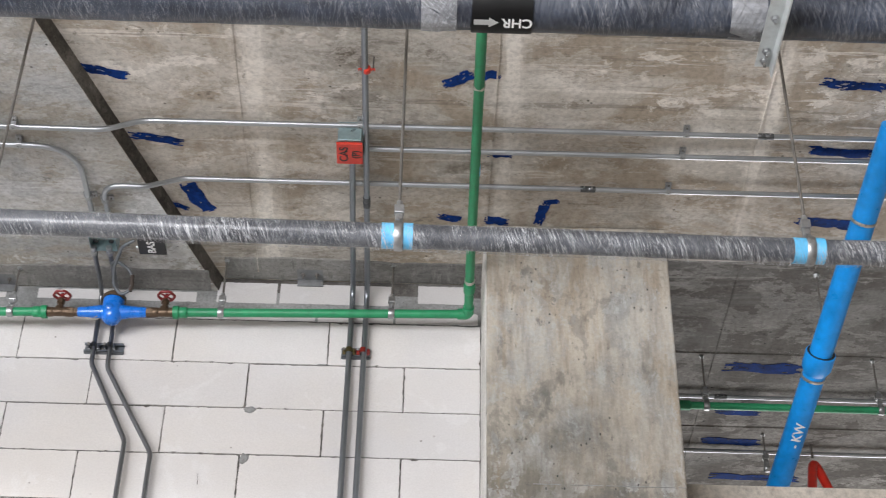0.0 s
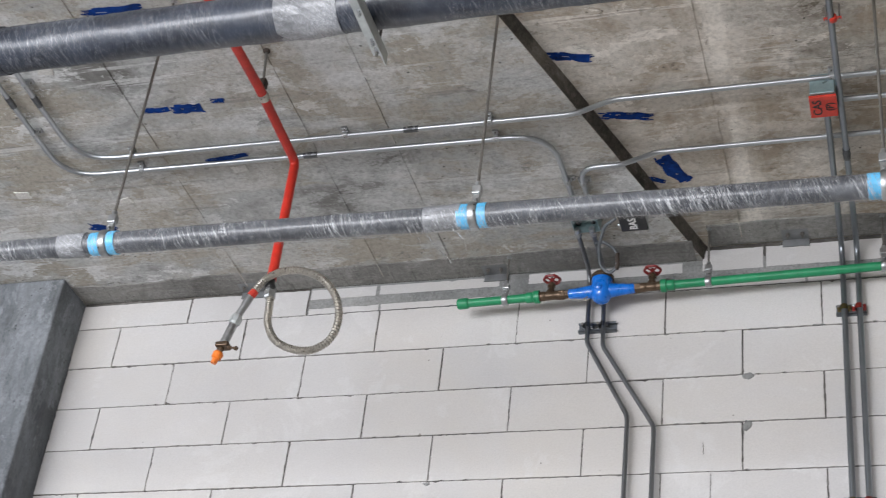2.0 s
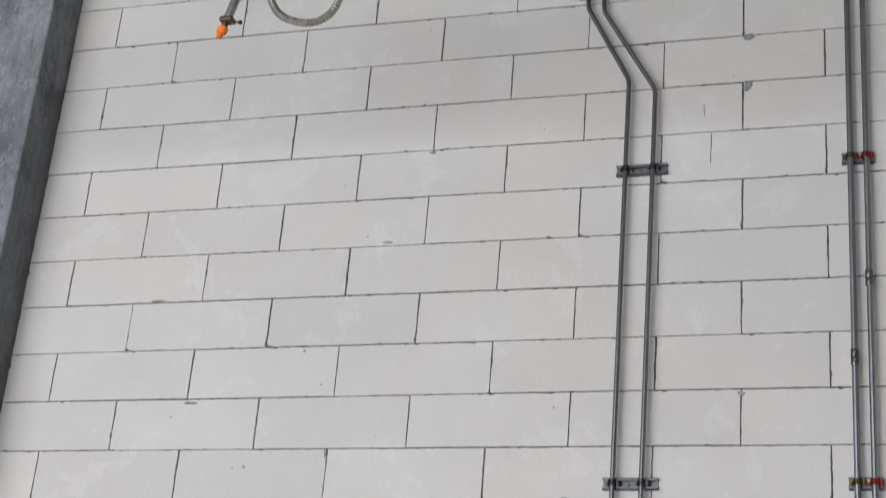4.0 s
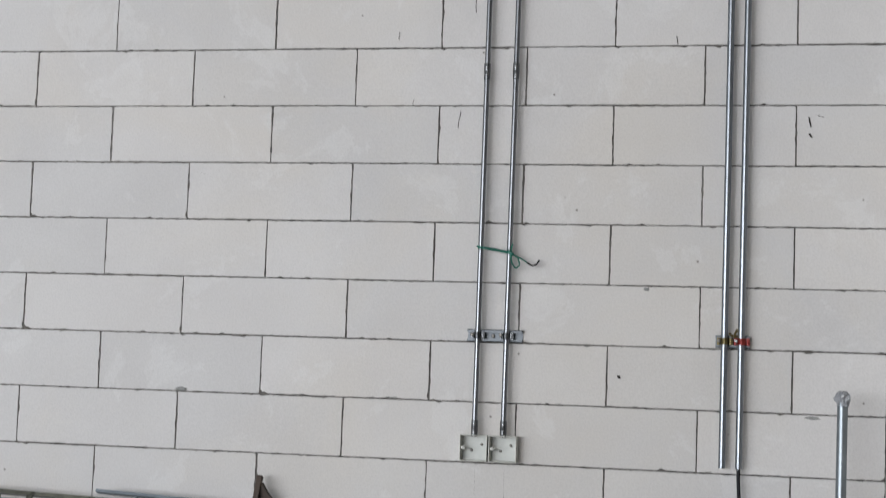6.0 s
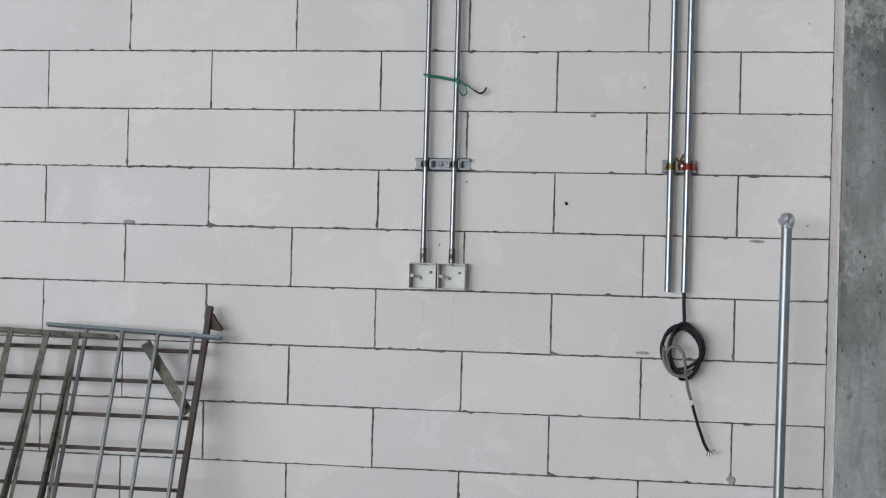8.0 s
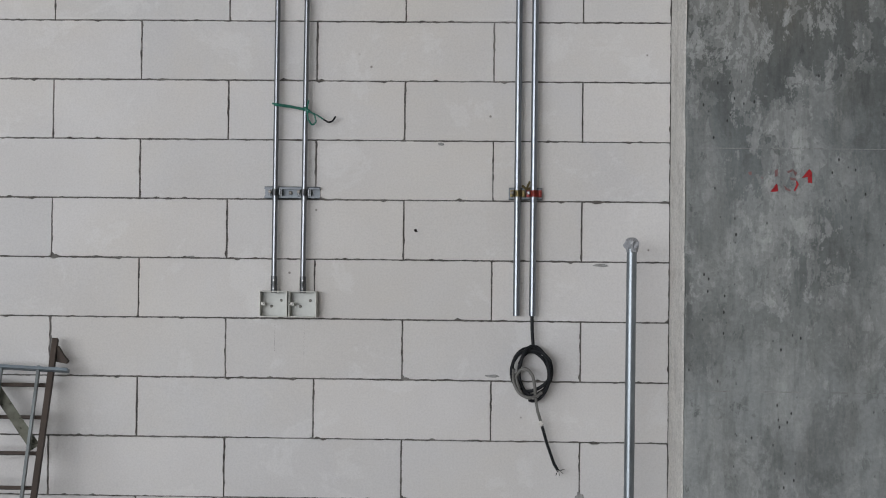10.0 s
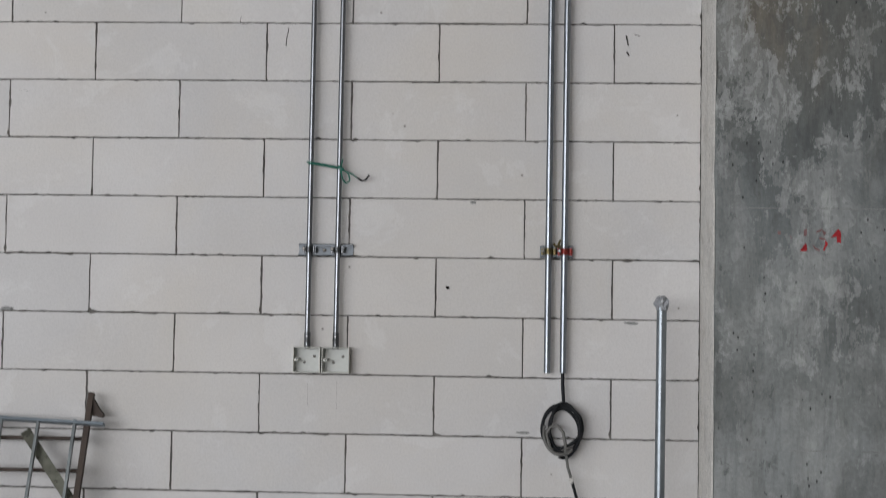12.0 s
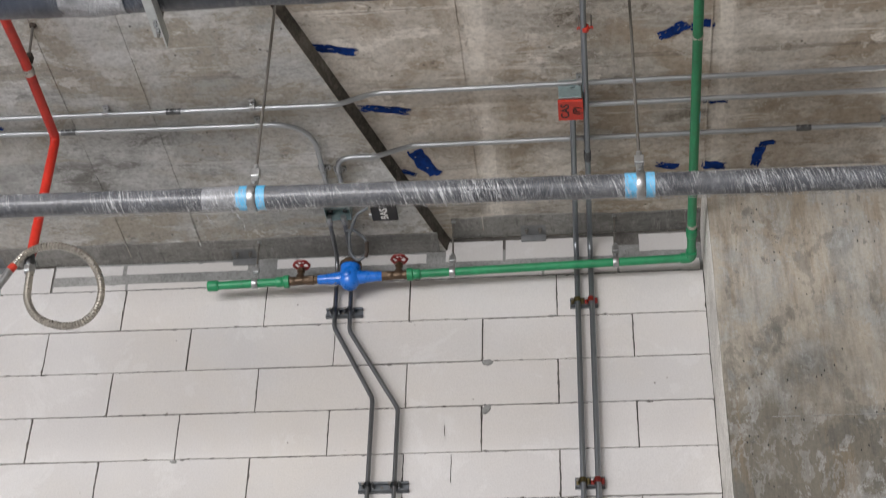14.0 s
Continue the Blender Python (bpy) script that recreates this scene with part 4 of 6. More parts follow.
ob = thing("flexible_conduit", (-1.445, -0.30, 5.53), "short looped flexible metal conduit between two boxes", "flexible conduit")
part("hose", tube([(-1.338, -0.39, 5.53), (-1.385, -0.37, 5.515), (-1.425, -0.28, 5.48), (-1.43, -0.22, 5.435), (-1.395, -0.20, 5.405), (-1.362, -0.21, 5.43), (-1.36, -0.24, 5.485), (-1.41, -0.27, 5.515), (-1.448, -0.24, 5.53)], 0.0065, 10, 0.05), M_CHANNEL, ob, smooth=True)
part("sleeve", tube([(-1.366, -0.208, 5.42), (-1.3605, -0.214, 5.44), (-1.360, -0.236, 5.478)], 0.0085, 10, 0.02), M_RUST, ob, "brown wrapped sleeve", smooth=True)
settle(ob)

# ---- green water line with meter and valves ----
GY, GR = -0.12, 0.0172


def gz(x):
    return 5.366 + (x + 2.014) * 0.0265


def gp(x, y=GY):
    return (x, y, gz(x))


line = thing("water_pipe", gp(-2.014), "green plastic water pipe with a capped end and an elbow", "water pipe")
part("pipe", tube([gp(-2.0), gp(-1.70)], GR, 18), M_GREEN, line, smooth=True)
part("end_cap", turned(gp(-2.03), gp(-1.985), [(0, GR * 1.1), (0.12, GR * 1.32), (0.9, GR * 1.32), (1, GR * 1.2)], 18), M_GREEN, line, smooth=True)
part("socket", turned(gp(-1.745), gp(-1.690), steps_profile((0, 0.55, GR * 1.25), (0.6, 1, GR * 1.55)), 18), M_GREEN, line, smooth=True)
part("pipe", tube([gp(-1.185), gp(-0.06)], GR, 18), M_GREEN, line, smooth=True)
part("socket", turned(gp(-1.205), gp(-1.150), steps_profile((0, 0.4, GR * 1.55), (0.45, 1, GR * 1.25)), 18), M_GREEN, line, smooth=True)
ez = gz(-0.06)
part("elbow", tube([(-0.10, GY, ez), (-0.058, GY, ez), (-0.058, GY - 0.05, ez)], GR * 1.28, 18, 0.03), M_GREEN, line, smooth=True)
part("pipe", tube([(-0.058, GY - 0.03, ez), (-0.062, -0.40, ez), (-0.086, -3.3, ez - 0.01)], GR * 1.02, 18), M_GREEN, line, smooth=True)
part("socket", turned((-0.060, -0.27, ez), (-0.0605, -0.32, ez), [(0, GR * 1.2), (0.1, GR * 1.3), (0.9, GR * 1.3), (1, GR * 1.2)], 18), M_GREEN, line, smooth=True)
part("strap", turned((-0.0605, -0.335, ez), (-0.0606, -0.350, ez), [(0, GR * 1.15), (1, GR * 1.15)], 16), M_FLEX, line, "wire strap")
part("strap", turned((-0.070, -1.41, ez), (-0.0701, -1.425, ez), [(0, GR * 1.18), (0.5, GR * 1.25), (1, GR * 1.18)], 16), M_FLEX, line, "wire strap")
part("blue_tape", turned((-0.066, -0.97, ez), (-0.0661, -1.02, ez), [(0, GR * 1.05), (1, GR * 1.05)], 16), M_TAPE, line, "band of blue tape")
settle(line)

meter = thing("water_meter", gp(-1.44), "blue-painted water meter in the green pipe line", "water meter")
part("body", turned(gp(-1.572), gp(-1.308), [(0, 0.018), (0.03, 0.0205), (0.10, 0.0205), (0.30, 0.027), (0.5, 0.033), (0.70, 0.027), (0.90, 0.0205), (0.97, 0.0205), (1, 0.018)], 20), M_BLUEMETER, meter, smooth=True)
mz = gz(-1.44)
part("chamber", turned((-1.44, GY, mz - 0.052), (-1.44, GY, mz + 0.055), [(0, 0.018), (0.10, 0.032), (0.30, 0.042), (0.55, 0.044), (0.8, 0.041), (1, 0.042)], 24), M_BLUEMETER, meter, smooth=True)
part("lid", turned((-1.44, GY, mz + 0.053), (-1.44, GY, mz + 0.082), [(0, 0.046), (0.5, 0.046), (0.7, 0.038), (1, 0.034)], 24), M_BRASS, meter, "dark brass register lid", smooth=True)
part("maker_boss", turned((-1.445, GY - 0.040, mz - 0.004), (-1.445, GY - 0.048, mz - 0.006), [(0, 0.016), (0.6, 0.015), (1, 0.011)], 20), M_BLUEMETER, meter, smooth=True)
part("plug", turned((-1.455, GY + 0.012, mz + 0.080), (-1.455, GY + 0.012, mz + 0.106), [(0, 0.013), (0.8, 0.013), (1, 0.009)], 14), M_WHITE, meter, "white plastic plug", smooth=True)
part("seal_wire", tube([(-1.49, GY - 0.02, mz - 0.035), (-1.51, GY - 0.03, mz - 0.055), (-1.49, GY - 0.035, mz - 0.062), (-1.475, GY - 0.03, mz - 0.05), (-1.50, GY - 0.03, mz - 0.058)], 0.0022, 6, 0.01), M_FLEX, meter)
for a, b in ((-1.612, -1.572), (-1.308, -1.268)):
    part("union_nut", turned(gp(a), gp(b), steps_profile((0, 0.6, 0.021), (0.62, 1, 0.017)), 6), M_BRASS, meter)
settle(meter)


def valve(x):
    ob = thing("gate_valve", gp(x), "brass gate valve with a red hand wheel", "valve", "valves beside the meter")
    z = gz(x)
    part("body", turned(gp(x - 0.045), gp(x + 0.045), steps_profile((0, 0.25, 0.0195), (0.3, 0.7, 0.018), (0.75, 1, 0.0195)), 16), M_BRASS, ob, smooth=True)
    part("bonnet", turned((x, GY, z), (x, GY, z + 0.068), [(0, 0.020), (0.3, 0.019), (0.42, 0.012), (0.6, 0.012), (0.62, 0.016), (0.8, 0.016), (0.85, 0.006), (1, 0.005)], 12), M_BRASS, ob, smooth=True)
    wheel_z = z + 0.078
    bm = bmesh.new()
    n = 28
    circle = [(x + 0.031 * math.cos(2 * math.pi * i / n) * (1 + 0.05 * math.cos(6 * 2 * math.pi * i / n)), GY + 0.031 * math.sin(2 * math.pi * i / n) * (1 + 0.05 * math.cos(6 * 2 * math.pi * i / n)), wheel_z) for i in range(n + 1)]
    sweep(bm, circle, 0.0055, 8)
    wheel = part("hand_wheel", bm, M_REDWHEEL, ob, "red hand wheel", smooth=True)
    bm = bmesh.new()
    lathe(bm, (x, GY, wheel_z - 0.012), (x, GY, wheel_z + 0.008), [(0, 0.008), (1, 0.007)], 10)
    for i in range(4):
        a = math.pi / 4 + i * math.pi / 2
        sweep(bm, [(x, GY, wheel_z - 0.005), (x + 0.03 * math.cos(a), GY + 0.03 * math.sin(a), wheel_z)], 0.0038, 6)
    part("spokes", bm, M_REDWHEEL, wheel)
    for a, b in ((-0.066, -0.045), (0.045, 0.066)):
        part("nipple", turned(gp(x + a), gp(x + b), [(0, 0.0135), (1, 0.0135)], 12), M_PLASTER if a * (x + 1.44) > 0 else M_FLEX, ob, smooth=True)
    settle(ob)


valve(-1.645)
valve(-1.240)


def pipe_hanger(x, y, z_pipe, r, soffit, label, group, rod_r=0.0038, tall=0.075):
    """A threaded rod from the soffit with a split clamp round a pipe along x."""
    ob = thing("pipe_hanger", (x, y, soffit), label, "pipe hanger", group)
    part("rod", tube([(x, y, soffit - 0.0005), (x, y, z_pipe + r + 0.012)], rod_r, 8), M_ROD, ob, smooth=True)
    part("anchor", turned((x, y, soffit - 0.0005), (x, y, soffit - 0.014), [(0, rod_r * 2.6), (0.4, rod_r * 2.6), (0.5, rod_r * 1.6), (1, rod_r * 1.5)], 8), M_STEEL, ob)
    part("clevis", boxed(x - 0.014, x + 0.014, y - 0.011, y + 0.011, z_pipe + r + tall * 0.45, z_pipe + r + tall * 0.8, 0.003), M_STEEL, ob)
    part("nut", turned((x, y, z_pipe + r + tall * 0.8), (x, y, z_pipe + r + tall), [(0, 0.009), (0.9, 0.009), (1, 0.007)], 6), M_STEEL, ob)
    bm = bmesh.new()
    lathe(bm, (x - 0.012, y, z_pipe), (x + 0.012, y, z_pipe), [(0, r + 0.0035), (0.15, r + 0.0055), (0.85, r + 0.0055), (1, r + 0.0035)], 20)
    band = part("clamp_band", bm, M_STEEL, ob, smooth=True)
    part("lug", boxed(x - 0.011, x + 0.011, y - 0.006, y + 0.006, z_pipe + r + 0.001, z_pipe + r + tall * 0.46, 0.002), M_STEEL, ob)
    part("lug_bolt", turned((x, y - 0.016, z_pipe + r + 0.016), (x, y + 0.014, z_pipe + r + 0.016), [(0, 0.006), (0.25, 0.006), (0.27, 0.003), (1, 0.003)], 6), M_STEEL, ob)
    settle(ob)


for x, s in ((-1.833, CEIL_LOW), (-1.020, CEIL), (-0.358, CEIL)):
    pipe_hanger(x, GY, gz(x), GR, s, "thin rod and zinc clamp holding the green pipe under the ceiling", "hangers of the green pipe", 0.0042)

# angle cleats at the head of the wall
for x, s in ((-0.693, CEIL), (-1.915, CEIL_LOW), (-3.01, CEIL_LOW)):
    ob = thing("angle_cleat", (x, 0, s), "small grey steel angle bolted between wall head and ceiling", "angle bracket", "cleats at the wall head")
    bm = bmesh.new()
    box(bm, x - 0.052, x + 0.052, -0.075, -0.003, s - 0.0045, s - 0.0008)
    box(bm, x - 0.052, x + 0.052, -0.0068, -0.003, s - 0.036, s - 0.0045)
    part("angle", bm, M_CLEAT, ob)
    for d in (-0.028, 0.028):
        part("bolt", turned((x + d, -0.045, s - 0.0045), (x + d, -0.045, s - 0.026), [(0, 0.009), (0.35, 0.009), (0.37, 0.004), (1, 0.004)], 6), M_ROD, ob)
    settle(ob)

# ---- wrapped pipe on rods ----
PY, PR = -1.755, 0.0345


def pz(x):
    return 4.5295 - (x + 0.305) * 0.0105


def wrapped(points, radius, mat, folds, sides=26):
    """Insulation under wrinkled film: a tube with an uneven skin."""
    a, b = Vector(points[0]), Vector(points[-1])
    n = max(2, int((b - a).length / 0.022))
    pts = [a.lerp(b, i / n) for i in range(n + 1)]
    seed = random.uniform(0, 50)

    def skin(ang, s):
        u = (math.cos(ang) * 1.3, math.sin(ang) * 1.3, s * 9 + seed)
        w = (math.cos(ang + s * 4) * 3.2, math.sin(ang + s * 4) * 3.2, s * 22 + seed)
        return 1 + folds * (noise.noise(u) + 0.7 * noise.noise(w))
    return sweep(bmesh.new(), pts, radius, sides, True, skin)


run = thing("insulated_pipe", (-3.6, PY, pz(-3.6)), "slim pipe in black foam insulation under wrinkled clear film", "insulated pipe")
part("insulation", wrapped([(-2.80, PY, pz(-2.8)), (RUN, PY, pz(RUN))], PR, M_WRAP, 0.045), M_WRAP, run, smooth=True)
part("insulation", wrapped([(-5.5, PY, pz(-5.5)), (-2.80, PY, pz(-2.8))], PR * 0.93, M_WRAP, 0.05), M_WRAP, run, smooth=True)
part("film", wrapped([(-5.5, PY, pz(-5.5) - 0.004), (RUN, PY, pz(RUN) - 0.004)], PR * 1.12, M_SKIN, 0.06), M_SKIN, run, "loose clear film with white creases")
HANG = (-2.62, -1.443, -0.305, 0.828, 1.965)
for x in HANG:
    part("blue_tape", wrapped([(x - 0.046, PY, pz(x)), (x - 0.010, PY, pz(x))], PR * 1.06, M_TAPE, 0.02), M_TAPE, run, "band of light blue tape", smooth=True)
    part("blue_tape", wrapped([(x + 0.014, PY, pz(x)), (x + 0.040, PY, pz(x))], PR * 1.07, M_TAPE, 0.02), M_TAPE, run, "band of light blue tape", smooth=True)
for x, w in ((-1.535, 0.11), (-2.73, 0.09)):
    part("film_patch", wrapped([(x - w / 2, PY, pz(x)), (x - w / 4, PY, pz(x)), (x + w / 2, PY, pz(x))], PR * 1.09, M_FILM, 0.10), M_FILM, run, "bunched clear film", smooth=True)
settle(run)
for x in HANG:
    pipe_hanger(x, PY, pz(x), PR + 0.003, CEIL if x > step_x(PY) else CEIL_LOW, "long threaded rod and zinc clamp carrying the wrapped pipe", "hangers of the wrapped pipe", 0.0048, 0.085)

# torn end of film hanging from the slim pipe
def film_wisp(points, width):
    """A narrow crumpled ribbon of clear film."""
    bm = bmesh.new()
    pts = fillet(points, 0.03, 8)
    rows = []
    for i, p in enumerate(pts):
        w = width * (0.6 + 0.5 * noise.noise((i * 0.4, 3, p.x * 9)))
        d = Vector((0.25 * noise.noise((i * 0.5, 1, 2)), 0.9, 0.4)).normalized() * w
        rows.append([bm.verts.new(p + d), bm.verts.new(p + Vector((0.004, 0, 0.003)) * math.sin(i)), bm.verts.new(p - d)])
    for a, b in zip(rows, rows[1:]):
        for j in range(2):
            bm.faces.new((a[j], a[j + 1], b[j + 1], b[j]))
    bmesh.ops.solidify(bm, geom=bm.faces[:], thickness=0.0006)
    return bm


wisp = thing("film_wisp", (-1.50, PY, pz(-1.5) - PR), "torn loop of clear film hanging from the wrapped pipe", "plastic film")
zw = pz(-1.5) - PR
part("ribbon", film_wisp([(-1.60, PY, zw + 0.01), (-1.555, PY - 0.01, zw - 0.06), (-1.50, PY, zw - 0.115), (-1.455, PY + 0.01, zw - 0.10), (-1.465, PY, zw - 0.045), (-1.51, PY, zw + 0.004)], 0.010), M_SKIN, wisp)
part("ribbon", film_wisp([(-1.585, PY - 0.01, zw + 0.004), (-1.60, PY - 0.015, zw - 0.04), (-1.575, PY - 0.01, zw - 0.085)], 0.008), M_SKIN, wisp)
settle(wisp)

# ---- large lettered wrapped pipe on angle brackets ----
BY, BZ, BR = -2.05, 5.138, 0.074
big = thing("insulated_pipe", (-3.1, BY, BZ), "thick pipe in black insulation under crinkled clear film, lettered CHR", "insulated pipe")
part("insulation", wrapped([(-3.04, BY, BZ), (RUN, BY, BZ)], BR, M_WRAP_BIG, 0.035, 32), M_WRAP_BIG, big, smooth=True)
part("elbow", tube([(-2.98, BY, BZ), (-3.11, BY, BZ), (-3.11, BY - 0.14, BZ)], BR * 1.06, 28, 0.09), M_WRAP_BIG, big, smooth=True)
part("insulation", wrapped([(-3.11, BY - 0.08, BZ), (-3.11, -4.0, BZ)], BR, M_WRAP_BIG, 0.035, 32), M_WRAP_BIG, big, smooth=True)
for x, w in ((-1.93, 0.20), (-0.21, 0.10), (0.66, 0.10)):
    part("film_patch", wrapped([(x - w / 2, BY, BZ), (x + w / 2, BY, BZ)], BR * 1.03, M_FILM, 0.07, 32), M_FILM, big, "bunched clear film")
for x0, x1 in ((-3.04, -0.122), (0.057, RUN)):
    part("film", wrapped([(x0, BY, BZ - 0.002), (x1, BY, BZ - 0.002)], BR * 1.05, M_SKIN_BIG, 0.02, 32), M_SKIN_BIG, big, "crinkled clear film")
# label sheet wrapped round the lower front of the pipe
bm = bmesh.new()
rows = []
for i in range(15):
    a = radians(-115 + i * 13)
    rows.append([bm.verts.new((x, BY + (BR + 0.0045) * math.sin(a), BZ - (BR + 0.0045) * math.cos(a))) for x in (-0.118, -0.03, 0.053)])
for a, b in zip(rows, rows[1:]):
    for j in range(2):
        bm.faces.new((a[j], a[j + 1], b[j + 1], b[j]))
bmesh.ops.solidify(bm, geom=bm.faces[:], thickness=0.001)
part("label", bm, M_BLACK, big, "black label sheet", smooth=True)
settle(big)
LT = Matrix.Translation((0, BY, BZ)) @ Matrix.Rotation(radians(-8), 4, "X")
writing("lettering", "CHR", 0.042, LT @ pose(0.010, 0, -(BR + 0.0062), 180, 0, 180), M_WHITE, big)
bm = bmesh.new()
arrow = [(-0.112, -0.009), (-0.07, -0.009), (-0.07, -0.017), (-0.042, 0.0), (-0.07, 0.017), (-0.07, 0.009), (-0.112, 0.009)]
lo = [bm.verts.new((x, y, 0)) for x, y in arrow]
bm.faces.new(lo)
bmesh.ops.solidify(bm, geom=bm.faces[:], thickness=0.0006)
ob = part("arrow", bm, M_WHITE, big, "white arrow")
ob.matrix_parent_inverse = Matrix.Translation(-big.location)
ob.matrix_basis = LT @ pose(0, 0, -(BR + 0.0062), 180, 0, 0)


def angle_bracket(x):
    ob = thing("angle_bracket", (x, BY, BZ - BR), "galvanised steel angle on threaded rods under the thick pipe", "angle bracket", "brackets of the thick pipe")
    z = BZ - BR - 0.010
    bm = bmesh.new()
    box(bm, x - 0.022, x + 0.024, -2.28, -1.925, z - 0.004, z)
    box(bm, x + 0.020, x + 0.024, -2.28, -1.925, z - 0.048, z - 0.004)
    part("angle", bm, M_BRACKET, ob)
    for y in (-2.25, -1.952):
        part("rod", tube([(x, y, z - 0.03), (x, y, (CEIL if x > step_x(y) else CEIL_LOW) - 0.0005)], 0.005, 8), M_ROD, ob)
    for y in (-2.12, -1.99, -1.952):
        part("bolt", turned((x, y, z - 0.004), (x, y, z - 0.028), [(0, 0.013), (0.1, 0.013), (0.12, 0.009), (0.55, 0.009), (0.57, 0.005), (1, 0.005)], 6), M_STEEL, ob)
    settle(ob)


angle_bracket(0.722)
angle_bracket(-1.742)

# ---- red sprinkler drop with flexible hose ----
RX, RY, RZ = -2.388, -1.075, 5.385
ob = thing("sprinkler_pipe", (RX, RY, RZ), "red-painted sprinkler pipe turning down from the ceiling", "sprinkler pipe")
part("pipe", tube([(RX - 0.02, -3.4, RZ + 0.03), (RX, -1.46, RZ + 0.03), (RX, RY, RZ), (RX, RY, 4.862)], 0.0172, 18, 0.035), M_REDPIPE, ob, smooth=True)
part("thread_end", turned((RX, RY, 4.866), (RX + 0.004, RY, 4.80), steps_profile((0, 0.45, 0.014), (0.48, 0.8, 0.021), (0.82, 1, 0.016)), 14), M_EMT_DULL, ob, smooth=True)
part("hose_nut", turned((RX + 0.004, RY, 4.822), (RX + 0.006, RY, 4.785), [(0, 0.019), (0.2, 0.021), (0.8, 0.021), (1, 0.016)], 6), M_STEEL, ob)
settle(ob)
ob = thing("pipe_hanger", (RX, -1.46, CEIL_LOW), "short rod and wire band holding the red pipe", "pipe hanger")
part("rod", tube([(RX, -1.462, CEIL_LOW - 0.0005), (RX + 0.002, -1.44, RZ + 0.065)], 0.005, 8), M_ROD, ob)
part("anchor", turned((RX, -1.462, CEIL_LOW - 0.0005), (RX, -1.462, CEIL_LOW - 0.012), [(0, 0.014), (0.6, 0.012), (1, 0.007)], 8), M_RUST, ob)
part("clevis", boxed(RX - 0.014, RX + 0.016, -1.455, -1.425, RZ + 0.045, RZ + 0.078, 0.004), M_RUST, ob)
part("band", turned((RX, -1.428, RZ + 0.028), (RX, -1.398, RZ + 0.026), [(0, 0.019), (0.1, 0.0205), (0.9, 0.0205), (1, 0.019)], 16), M_FLEX, ob, smooth=True)
settle(ob)
ob = thing("sprinkler_hose", (RX, RY, 4.79), "looped ribbed stainless hose with a sprinkler head and orange cap", "sprinkler hose")
loop = [(-2.378, -1.075, 4.79), (-2.376, -1.073, 4.737), (-2.370, -1.068, 4.679), (-2.335, -1.06, 4.619), (-2.267, -1.055, 4.583), (-2.195, -1.055, 4.577), (-2.138, -1.06, 4.612), (-2.114, -1.07, 4.681), (-2.130, -1.085, 4.762), (-2.183, -1.10, 4.830),
        (-2.262, -1.11, 4.866), (-2.336, -1.11, 4.869), (-2.394, -1.105, 4.847), (-2.435, -1.10, 4.795)]
dense = []
for p0, p1, p2, p3 in zip([loop[0]] + loop, loop, loop[1:], loop[2:] + [loop[-1]]):
    p0, p1, p2, p3 = map(Vector, (p0, p1, p2, p3))
    for i in range(14):
        s = i / 14
        dense.append(0.5 * ((2 * p1) + (p2 - p0) * s + (2 * p0 - 5 * p1 + 4 * p2 - p3) * s * s + (3 * p1 - p0 - 3 * p2 + p3) * s ** 3))
part("hose", sweep(bmesh.new(), dense, [0.0128 + (0.0016 if i % 2 else -0.0014) for i in range(len(dense))], 12), M_FLEX, ob, smooth=False)
part("ferrule", turned((-2.428, -1.10, 4.803), (-2.442, -1.10, 4.782), [(0, 0.0145), (1, 0.0145)], 12), M_REDPLATE, ob, "red ring")
part("braid_end", turned((-2.440, -1.10, 4.785), (-2.478, -1.098, 4.697), [(0, 0.0135), (0.3, 0.0145), (0.6, 0.0125), (1, 0.0125)], 12), M_STEEL, ob, smooth=True)
part("reducer", turned((-2.474, -1.098, 4.706), (-2.486, -1.097, 4.672), [(0, 0.017), (0.2, 0.021), (0.8, 0.021), (1, 0.017)], 8), M_BRACKET, ob)
part("nipple", turned((-2.484, -1.097, 4.677), (-2.510, -1.096, 4.585), [(0, 0.0145), (1, 0.0155)], 14), M_STEEL, ob, smooth=True)
part("bracket", boxed(-2.528, -2.482, -1.118, -1.078, 4.578, 4.594, 0.003), M_BRASS, ob)
part("wing_screw", turned((-2.486, -1.10, 4.58), (-2.448, -1.11, 4.565), [(0, 0.007), (0.3, 0.007), (0.35, 0.004), (0.8, 0.004), (0.85, 0.008), (1, 0.008)], 8), M_BRASS, ob)
part("head", turned((-2.510, -1.096, 4.588), (-2.520, -1.096, 4.552), [(0, 0.011), (0.5, 0.012), (1, 0.009)], 10), M_BRASS, ob)
part("cap", turned((-2.516, -1.096, 4.564), (-2.530, -1.096, 4.520), [(0, 0.013), (0.15, 0.019), (0.55, 0.017), (0.6, 0.012), (1, 0.010)], 12), M_ORANGE, ob, "orange plastic cap")
settle(ob)

# ---- blue drain pipe and services of the next bay ----
ob = thing("drain_pipe", (1.30, -0.6, 5.335), "bright blue plastic drain pipe sloping under the ceiling", "drain pipe")
A, B = Vector((1.372, -1.05, 5.53)), Vector((1.14, 0.75, 4.79))
d = (B - A).normalized()
part("pipe", tube([A - d * 0.08, B], 0.0445, 24), M_BLUEPIPE, ob, smooth=True)
S = A.lerp(B, 0.465)
part("socket", turned(S - d * 0.035, S + d * 0.055, [(0, 0.0535), (0.02, 0.0575), (0.72, 0.0575), (1, 0.0455)], 24), M_BLUEPIPE, ob, smooth=True)
